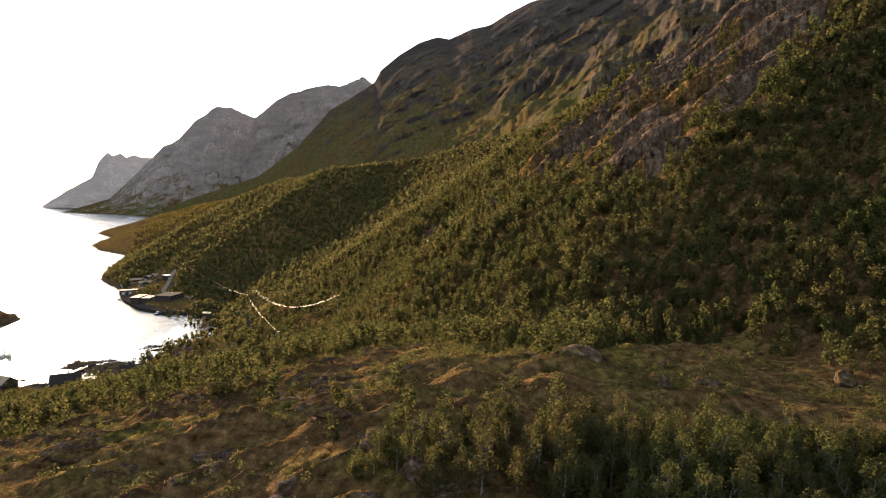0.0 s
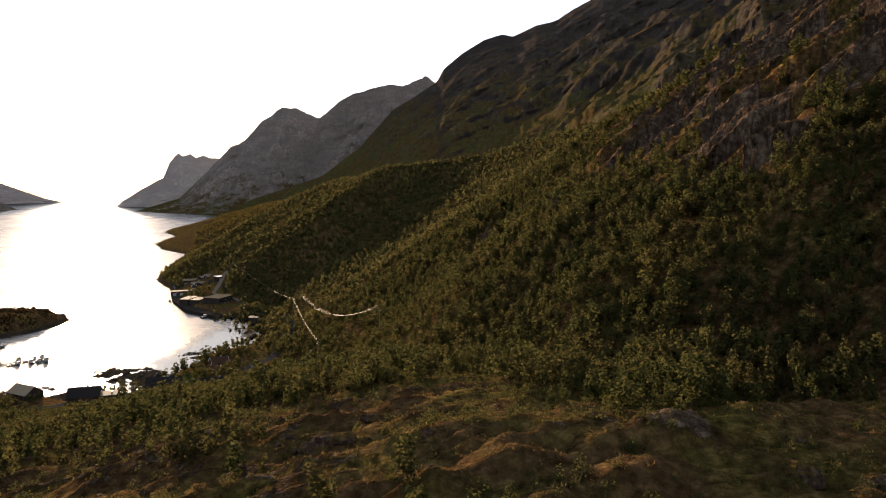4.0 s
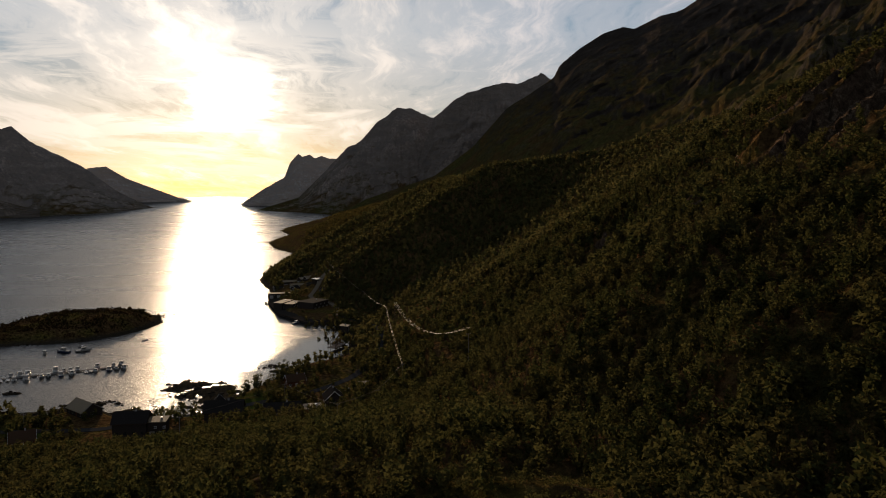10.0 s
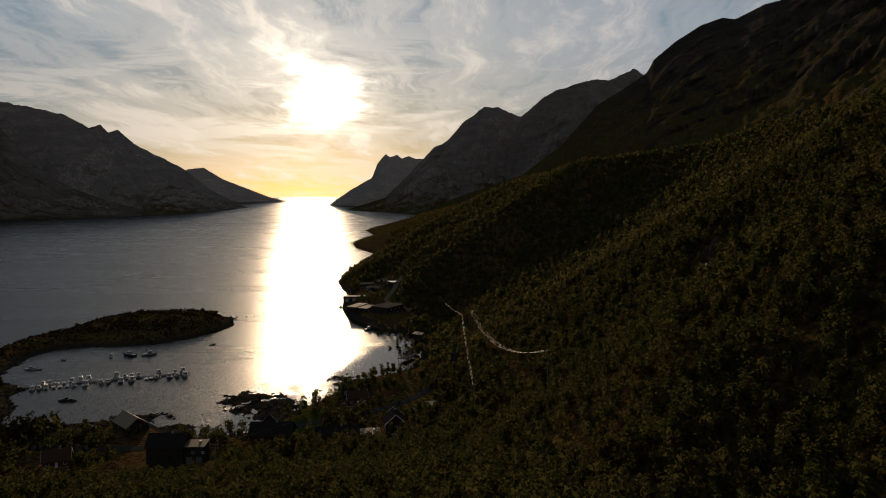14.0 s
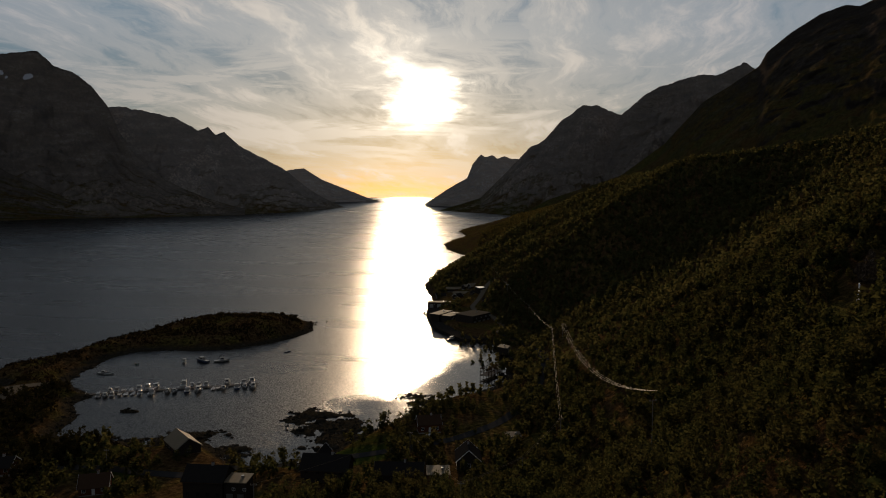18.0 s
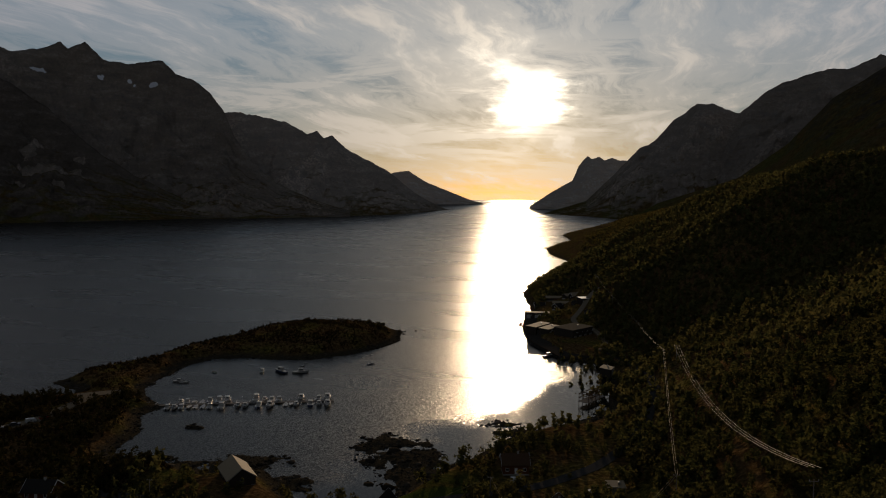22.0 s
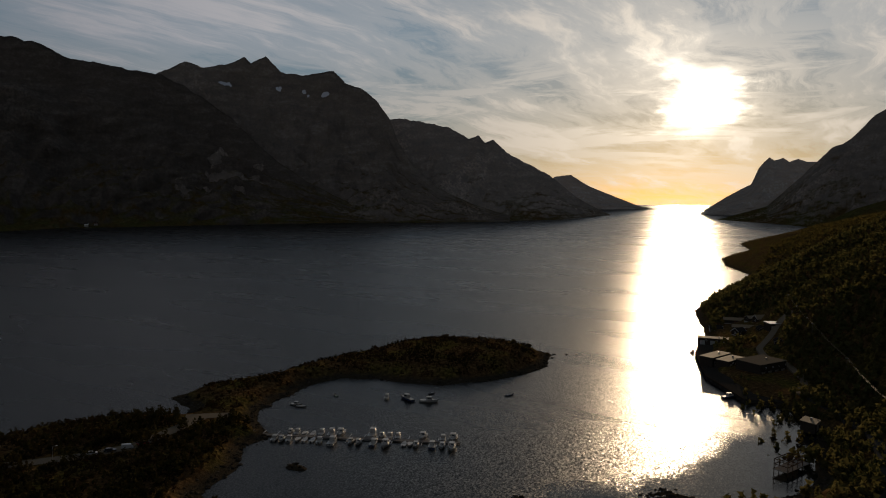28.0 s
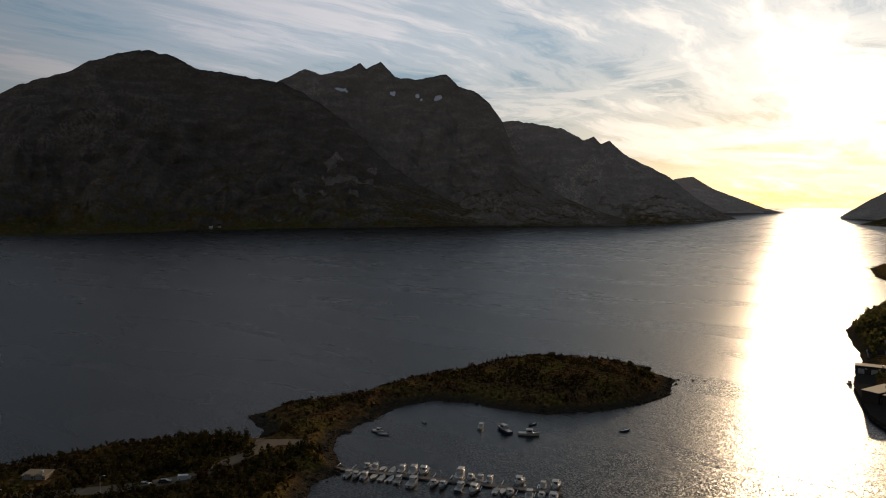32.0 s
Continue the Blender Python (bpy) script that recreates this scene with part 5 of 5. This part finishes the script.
def wire(points, sag, label, offsets, r=0.042):
    """Wires hung from point to point."""
    w = new("power_line")
    tagged(w, label, "power line", "power lines")
    for off in offsets:
        rings = []
        for a, b in zip(points, points[1:]):
            a, b = Vector(a), Vector(b)
            s = (b - a).cross(Vector((0, 0, 1))).normalized() * off
            side = s.normalized() * r if off else (b - a).cross(Vector((0, 0, 1))).normalized() * r
            rise = Vector((0, 0, r))
            for i in range(25):
                f = i / 24
                p = a.lerp(b, f) + s - Vector((0, 0, sag * 4 * f * (1 - f) * (b - a).length / 100))
                rings.append([p + side, p + rise, p - side, p - rise])
        part("wire", loft(rings), WIRE, w)


def build_lines():
    a = [(-22, 235), (-7.4, 268.2), (4.2, 295.2), (-1.6, 472.5), (-20.4, 573.2), (-40.6, 635), (-62, 720)]
    tops = [(x, y, utility_pole(x, y, 8.3, 15)) for x, y in a]
    wire(tops, 1.6, "pair of sunlit wires along the foot of the slope", (-0.3, 0.3))
    b = [(26.4, 228.4), (4.5, 467.8)]
    for (x, y), tall, z in zip(b, (11.0, 9.0), (52.5, 26.2)):
        utility_pole(x, y, tall, 20, min(z - tall, height(x, y)))
    wire([(26.4, 228.4, 52.5), (4.5, 467.8, 26.2)], 4.0, "three sunlit wires crossing the birch slope", (-1.1, 0, 1.1))
    c = [(-150, 1010), (-120, 1120), (-140, 1230)]
    wire([(x + 40, y, utility_pole(x + 40, y, 10, 5)) for x, y in c], 2.5, "wires on the distant headland", (-0.4, 0.4), 0.06)
    wire([(-77, 226, height(-77, 226) + 8.5), (-50, 300, height(-50, 300) + 8.5), (-22, 235, height(-22, 235) + 8)], 1.5, "thin wire between village poles", (0,), 0.025)


def build_quay():
    q = [(-64, 531), (-90, 572), (-107, 630), (-112, 662), (-100, 668), (-88, 640), (-62, 600), (-44, 560), (-40, 536)]
    quay = root("quay", "concrete quay platform at the fish landing", "quay", 0, 0, 0)
    part("platform", prism(q, -2.0, 2.3), OLD_CONCRETE, quay)
    for i in range(4):
        a, b = Vector((*q[i], 2.35)), Vector((*q[i + 1], 2.35))
        if i < 3:
            part("edge_beam", rod(a, b, 0.18, 6), RUST, quay)
            n = int((b - a).length / 6)
            for k in range(n):
                p = a.lerp(b, (k + 0.5) / n)
                part("tyre_fender", rod(p + Vector((-0.25, -0.2, -1.2)), p + Vector((-0.5, -0.4, -1.2)), 0.55, 10), RUBBER, quay)
    flat_block("warehouse", "dark warehouse with a flat tan roof on the quay", -64, 596, 62, 24, 16, 7.2, DARK_WOOD, GRAVEL, 2.3, "warehouse", 0.4, 4)
    flat_block("warehouse", "low quay hall with a pale flat roof", -91, 607, 72, 22, 8, 5.4, DARK_WOOD, TIN_ROOF, 2.3, "warehouse", 0.2, 3)
    flat_block("warehouse", "low quay hall with a weathered pale roof", -82, 603, 72, 19, 8, 4.8, DARK_WOOD, TIN_ROOF, 2.3, "warehouse", 0.2, 3)
    flat_block("warehouse", "long dark shed at the outer end of the quay", -104, 672, 8, 20, 7, 4.5, DARK_WOOD, TIN_ROOF, 1.8, "warehouse", 0.2, 3)
    flat_block("house", "house with a bright sunlit metal roof above the quay", -66.5, 683.2, 30, 10, 10, 4.6, DARK_WOOD, BRIGHT_ROOF, 14.2, "house", 0.1, 2)
    for x, y, turn, long, wide, roof, label in ((-88, 748, 40, 11, 7, TIN_ROOF, "grey-roofed boathouse on the slope behind the point"), (-103, 757, 15, 16, 5, TIN_ROOF, "long narrow fish-rack shed on the point"),
                                                (-90, 722, 10, 18, 5, TIN_ROOF, "long low shed with a sunlit roof edge"), (-76, 702, 115, 8, 6, DARK_ROOF, "small dark store by the track"), (-60, 652, 100, 9, 6, DARK_ROOF, "dark house beside the track above the quay")):
        house("house", label, x, y, turn, long, wide, 2.8, 1.6, DARK_WOOD, roof, False, 2.0, cols=3, trim=GREY_WOOD)
    ribbon("road_3", "steep gravel track down to the quay", [(-58, 700), (-66, 672), (-72, 650), (-66, 632), (-52, 612), (-40, 580), (-40, 548)], 4.0, GRAVEL)
    house("house", "small dark shed behind the quay", -92, 705, 60, 8, 6, 3, 2.2, DARK_WOOD, DARK_ROOF, False, cols=2)
    house("house", "grey boathouse on the point", -112, 728, 20, 9, 6, 3, 2.4, GREY_WOOD, DARK_ROOF, False, cols=2)
    house("house", "dark gabled shed above the quay", -82, 735, 45, 8, 6, 3.4, 2.6, DARK_WOOD, TIN_ROOF, False, cols=2)
    flat_block("shed", "boat shed on piles with a pale lean-to roof", -32, 497, 80, 8, 6, 3.6, DARK_WOOD, TIN_ROOF, 1.4, "shed", 0.6, 1)
    jetty = root("jetty_frame", "open steel and timber frame standing on a jetty", "jetty", -35.5, 440, 0, 68)
    for i in range(4):
        for s in (-1, 1):
            part("post", rod((-5.4 + 3.6 * i, s * 2.6, -2), (-5.4 + 3.6 * i, s * 2.6, 5.6), 0.15, 7), RUST, jetty)
    for z in (1.7, 3.7, 5.6):
        for s in (-1, 1):
            part("beam", box(0, s * 2.6, z, 11.2, 0.2, 0.24), RUST, jetty)
        for i in range(4):
            part("cross_beam", box(-5.4 + 3.6 * i, 0, z, 0.2, 5.4, 0.22), RUST, jetty)
    part("deck", box(2.4, 0, 1.9, 17, 5.6, 0.16), GREY_WOOD, jetty)
    for s in (-1, 1):
        part("brace", rod((-5.4, s * 2.6, 1.8), (-1.8, s * 2.6, 5.5), 0.06), RUST, jetty)
    g = "boats beside the quay"
    barge = root("pontoon_barge", "low dark work barge moored off the quay", "barge", -60, 545, 0, 12, g)
    part("deck", box(0, 0, 0.55, 22, 6.5, 0.25, bevel=0.05), GREY_WOOD, barge)
    for s in (-1, 1):
        part("float", box(0, s * 2.2, 0.12, 21.5, 1.6, 0.7, bevel=0.1), RUST, barge)
    for i in range(5):
        part("bollard", rod((-9.6 + 4.8 * i, -2.9, 0.6), (-9.6 + 4.8 * i, -2.9, 1.2), 0.18, 8), RUST, barge)
    part("crate", box(-5, 1.0, 1.3, 2.2, 1.6, 1.3, bevel=0.04), GREY_WOOD, barge)
    boat("fishing_boat", "dark fishing boat lying beside the quay", 8, 2.8, BLUE_HULL, True, g, motor=False).matrix_basis = pose(-72, 538, 0, 0, 0, 50)
    boat("work_boat", "small white boat lying at the quay end", 6, 2.3, GELCOAT, True, g).matrix_basis = pose(-112, 645, 0, 0, 0, 80)


build_village()
build_quay()
build_lines()
build_harbour()

# rocks, scrub and grass ----------------------------------------------------


def rock_mesh(name, seed, sx, sy, sz, rough=0.35, sub=3):
    bm = bmesh.new()
    bmesh.ops.create_icosphere(bm, subdivisions=sub, radius=1.0)
    off = Vector((seed * 3.1, seed * 1.7, seed * 0.9))
    for v in bm.verts:
        p = v.co.copy()
        k = 1 + rough * (noise.noise(p * 1.1 + off) + 0.5 * noise.noise(p * 2.7 + off) + 0.22 * noise.noise(p * 6 + off))
        # flat joints in the stone
        for w in (Vector((0.8, 0.3, 0.5)), Vector((-0.5, 0.8, 0.4)), Vector((0.1, -0.9, 0.5))):
            w = w.normalized()
            over = p.dot(w) - 0.72
            if over > 0:
                p -= w * over * 0.8
        v.co = Vector((p.x * k * sx, p.y * k * sy, p.z * k * sz))
    me = bpy.data.meshes.new(name)
    bm.to_mesh(me)
    bm.free()
    me.materials.append(STONE)
    return me


def place_rocks():
    shapes = [rock_mesh("boulder", 11 + k, 1.0, f, h) for k, (f, h) in enumerate(((0.8, 0.8), (0.7, 0.6), (1.1, 0.7), (0.6, 0.5), (0.9, 1.0)))]
    backs = [rock_mesh("rock_outcrop", 31 + k, 1.0, f, h, 0.62, 4) for k, (f, h) in enumerate(((0.62, 0.34), (0.50, 0.30), (0.75, 0.38), (0.45, 0.28)))]
    rnd = random.Random(9)
    for x, y, s, label in ((71, -27, 3.3, "pale angular boulder standing in the meadow"), (-23, -40, 3.4, "dark boulder below the birch band"), (37, -18, 2.4, "low grey boulder on the heath"),
                           (43, -24, 2.2, "cracked boulder with a dark overhang"), (26, 0, 1.5, "small pale stone on the crest"), (-14, -36, 2.0, "rounded boulder in the grass"),
                           (60, -34, 1.2, "small boulder in the meadow"), (37, 19, 1.8, "pale boulder at the wood's edge")):
        ob = new("boulder", shapes[rnd.randrange(5)])
        ob.matrix_basis = pose(x, y, height(x, y) + 0.15 * s, 0, 0, rnd.uniform(0, 360)) @ Matrix.Scale(s, 4)
        tagged(ob, label, "boulder", "boulders on the heath")
    g = np.random.default_rng(17)
    made = 0
    while made < 46:
        x, y = g.uniform(-110, 62), g.uniform(-45, 95)
        if y < -22 and x > -12:
            continue
        s = g.uniform(1.6, 5.2) * (1.25 if x < -10 else 0.85)
        ob = new("rock_outcrop", backs[int(g.integers(0, 4))])
        ob.matrix_basis = pose(x, y, height(x, y) - 0.24 * s, g.uniform(-9, 9), g.uniform(-9, 9), 12 + g.normal(0, 22)) @ Matrix.Scale(s, 4)
        tagged(ob, "smooth grey whaleback of rock rising from the heath", "rock", "outcrops on the heath")
        made += 1
    for _ in range(40):
        x, y = g.uniform(-100, 60), g.uniform(-45, 100)
        s = g.uniform(0.4, 1.0)
        ob = new("boulder", shapes[int(g.integers(0, 5))])
        ob.matrix_basis = pose(x, y, height(x, y) + 0.1 * s, 0, 0, g.uniform(0, 360)) @ Matrix.Scale(s, 4)
        tagged(ob, "small grey stone lying on the heath", "boulder", "small stones on the heath")
    for x, y, s in ((-257, 564, 2.2), (-249, 562, 1.6), (-226, 560, 2.3), (-210, 572, 2.0), (-201, 575, 2.3), (-191, 583, 1.3), (-188, 588, 1.0), (-181, 592, 0.9), (-176, 596, 0.8), (-185, 577, 1.2), (-270, 560, 1.2), (-293, 520, 1.4)):
        ob = new("boulder", shapes[int(g.integers(0, 5))])
        ob.matrix_basis = pose(x, y, max(height(x, y), -0.2) + 0.25 * s, 0, 0, g.uniform(0, 360)) @ Matrix.Scale(s, 4)
        tagged(ob, "dark boulder on the crest and tip of the islet", "boulder", "boulders on the islet")
    # cliff with a fall, and a second face, on the side
    for x, y, s, turn, label in ((92, 270, 6.0, 20, "dark wet rock face with a thin waterfall"), (92, 186, 4.5, 30, "pale rock face among birches"), (84, 243, 4.0, 60, "lower step of a rock face")):
        ob = new("cliff", rock_mesh("cliff", x, 0.8, 0.9, 1.0, 0.4, 4))
        ob.matrix_basis = pose(x, y, height(x, y) + 0.2 * s, 0, 25, turn) @ Matrix.Scale(s, 4)
        tagged(ob, label, "cliff")


def scatter(name, label, category, x, y, z, lib, size, mat, seed):
    """Copies of small quads or triangles sets strewn over places, in one mesh."""
    g = np.random.default_rng(seed)
    n = len(x)
    shape = lib[g.integers(0, len(lib), n)]
    c, s = np.cos(t := g.uniform(0, 6.283, n))[:, None], np.sin(t)[:, None]
    k = size[:, None]
    v = np.stack([(shape[..., 0] * c - shape[..., 1] * s) * k + x[:, None], (shape[..., 0] * s + shape[..., 1] * c) * k + y[:, None], shape[..., 2] * k + z[:, None]], -1)
    return v


def tuft(seed, blades):
    g = np.random.default_rng(seed)
    a = g.uniform(0, 6.283, blades)
    r = g.uniform(0, 0.35, blades)
    foot = np.stack([np.cos(a) * r, np.sin(a) * r, np.zeros(blades) - 0.08], 1)
    lean = np.stack([np.cos(a) * g.uniform(0.1, 0.6, blades), np.sin(a) * g.uniform(0.1, 0.6, blades), g.uniform(0.45, 1.0, blades)], 1)
    side = np.stack([-np.sin(a), np.cos(a), np.zeros(blades)], 1) * g.uniform(0.10, 0.22, blades)[:, None]
    return np.stack([foot - side, foot + side, foot + lean + side * 0.15, foot + lean - side * 0.15], 1).reshape(-1, 3)


def build_grass():
    g = np.random.default_rng(23)
    lib = np.stack([tuft(k, 5) for k in range(12)])
    n = 46000
    x, y = g.uniform(-125, 100, n), g.uniform(-85, 130, n)
    z, rock, shore, lawn = land(x, y)
    keep = g.uniform(size=n) < (0.25 + 0.9 * fractal(x / 9, y / 9, 3, 91)) * (1 - 0.75 * rock)
    x, y, z = x[keep], y[keep], z[keep]
    size = g.uniform(0.2, 0.55, len(x))
    v = scatter("grass", "", "", x, y, z, lib, size, GRASS, 24).reshape(-1, 3)
    me = mesh_np("heath_grass", v, np.arange(len(v)).reshape(-1, 4))
    me.materials.append(GRASS)
    tagged(new("heath_grass", me), "tussocks of yellow and brown grass on the heath", "grass", kind="stuff")
    # low willow and juniper
    lib = np.stack([leaf_cloud(900 + k, 64, 0.115, 1.4, 1.0, 5)[:, (0, 2, 3)].reshape(-1, 3) for k in range(10)])
    n = 9500
    x, y = g.uniform(-125, 100, n), g.uniform(-85, 135, n)
    z, rock, shore, lawn = land(x, y)
    keep = g.uniform(size=n) < step(0.40, 0.56, fractal(x / 12, y / 12, 3, 95)) * (1 - rock)
    x, y, z = x[keep], y[keep], z[keep]
    v1 = scatter("", "", "", x, y, z, lib, g.uniform(0.6, 1.9, len(x)), LEAF, 25).reshape(-1, 3)
    me = mesh_np("low_scrub", v1, np.arange(len(v1)).reshape(-1, 3))
    me.materials.append(LEAF)
    tagged(new("low_scrub", me), "low willow scrub scattered on the heath", "scrub", kind="stuff")
    # heather, grass and scrub on the islet and the harbour spit
    n = 26000
    x, y = g.uniform(-335, -165, n), g.uniform(215, 600, n)
    z, rock, shore, lawn = land(x, y)
    keep = (z > 2.4) & (g.uniform(size=n) < 0.12 + step(0.44, 0.56, fractal(x / 11, y / 7, 4, 97)))
    for cx, cy, r in CLEARINGS:
        keep &= np.hypot(x - cx, y - cy) > r * 0.75
    x, y, z = x[keep], y[keep], z[keep]
    lib = np.stack([leaf_cloud(950 + k, 9, 0.42, 1.8, 0.7, 3).reshape(-1, 3) for k in range(10)])
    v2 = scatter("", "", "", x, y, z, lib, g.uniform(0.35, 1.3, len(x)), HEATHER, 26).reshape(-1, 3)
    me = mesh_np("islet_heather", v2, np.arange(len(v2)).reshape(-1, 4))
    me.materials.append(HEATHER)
    tagged(new("islet_heather", me), "dark heather and crowberry on the islet", "heather", kind="stuff")


def build_shore_stones():
    """Stones along the tide line of the harbour and the islet."""
    g = np.random.default_rng(29)
    n = 90000
    x, y = g.uniform(-335, -20, n), g.uniform(270, 620, n)
    z = land(x, y)[0]
    keep = (z > -0.35) & (z < 1.7) & (g.uniform(size=n) < 0.75)
    x, y, z = x[keep][:5000], y[keep][:5000], z[keep][:5000]
    phi = (1 + 5 ** 0.5) / 2
    ico = np.array([(-1, phi, 0), (1, phi, 0), (-1, -phi, 0), (1, -phi, 0), (0, -1, phi), (0, 1, phi), (0, -1, -phi), (0, 1, -phi), (phi, 0, -1), (phi, 0, 1), (-phi, 0, -1), (-phi, 0, 1)]) / 1.9
    tri = np.array([(0, 11, 5), (0, 5, 1), (0, 1, 7), (0, 7, 10), (0, 10, 11), (1, 5, 9), (5, 11, 4), (11, 10, 2), (10, 7, 6), (7, 1, 8), (3, 9, 4), (3, 4, 2), (3, 2, 6), (3, 6, 8), (3, 8, 9), (4, 9, 5), (2, 4, 11), (6, 2, 10), (8, 6, 7), (9, 8, 1)])
    lib = np.stack([(ico * g.uniform(0.7, 1.25, (12, 1)) * (1, g.uniform(0.6, 1), g.uniform(0.35, 0.65))) for _ in range(12)])
    v = scatter("", "", "", x, y, z, lib, g.lognormal(-0.75, 0.5, len(x)), STONE, 30)
    faces = (tri[None] + (np.arange(len(x)) * 12)[:, None, None]).reshape(-1, 3)
    me = mesh_np("shore_stones", v.reshape(-1, 3), faces)
    me.materials.append(SHORE_STONE)
    tagged(new("shore_stones", me), "wet dark stones along the tide line", "stones", kind="stuff")


def grassy(n):
    own = n.add("NewGeometry").outputs["Random Per Island"]
    patch = n.noise(place(n), 0.09, 4, 0.6)
    col = n.mix(n.ramp(patch, [(0.4, 0.0), (0.62, 1.0)]), n.mix(own, (0.070, 0.066, 0.018), (0.200, 0.165, 0.050)), n.mix(own, (0.080, 0.046, 0.018), (0.200, 0.120, 0.045)))
    d = n.add("BsdfDiffuse", {"Color": col})
    t = n.add("BsdfTranslucent", {"Color": col})
    return n.add("MixShader", {0: 0.4, 1: d.outputs[0], 2: t.outputs[0]}).outputs[0]


GRASS = material("heath_grass", grassy)
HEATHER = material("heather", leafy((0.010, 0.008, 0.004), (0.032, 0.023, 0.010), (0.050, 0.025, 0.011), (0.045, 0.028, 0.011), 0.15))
SHORE_STONE = material("wet_stone", lambda n: principled(n, n.mix(n.add("NewGeometry").outputs["Random Per Island"], (0.014, 0.012, 0.009), (0.075, 0.062, 0.048)), 0.82))


FALL_TOP, FALL_FOOT = (87.0, 268.0), (78.0, 245.0)


def build_fall():
    bm = bmesh.new()
    rows = []
    for i in range(20):
        f = i / 19
        x, y = FALL_TOP[0] + (FALL_FOOT[0] - FALL_TOP[0]) * f, FALL_TOP[1] + (FALL_FOOT[1] - FALL_TOP[1]) * f
        z = height(x, y) + 0.9
        w = 0.45 + 0.65 * f + 0.25 * math.sin(i * 2.1)
        rows.append([(x, y - w, z), (x, y + w, z), (x + 0.1, y + w, z - 1.4), (x + 0.1, y - w, z - 1.4)])
    loft(rows, bm)
    tagged(part("waterfall", bm, FALLS, None), "thin white waterfall down a dark rock face", "waterfall")


def marker_pole(x, y, tall):
    """A thin seamark beside the water."""
    z = height(x, y)
    m = root("seamark", "thin dark seamark pole on the rocky shore", "pole", x, y, z - 0.3, 0, "seamarks")
    part("pole", rod((0, 0, 0), (0, 0, tall + 0.3), 0.10, 7, 0.06), RUST, m)
    part("topmark", rod((0, 0, tall - 0.1), (0, 0, tall + 0.5), 0.22, 8, 0.10), RUST, m)


def build_far_houses():
    rnd = random.Random(3)
    for i in range(11):
        b = -60.5 + i * 0.55 + rnd.uniform(-0.2, 0.2)
        p = from_map(np.array([b]), np.array([2930.0 + rnd.uniform(20, 110)]), np.array([6.0 + rnd.uniform(0, 8)]))[0]
        house("house", "small pale farmhouse on the far shore of the fjord", p[0], p[1], rnd.uniform(0, 180), 12, 8, 4.5, 3, (WHITE_PAINT, RED_WOOD, WHITE_PAINT)[i % 3], DARK_ROOF, False, 8, z=p[2], cols=2)


place_rocks()
build_fall()
build_far_houses()
marker_pole(-299, 343, 5.5)
marker_pole(-295, 509, 5.0)
build_grass()
build_shore_stones()
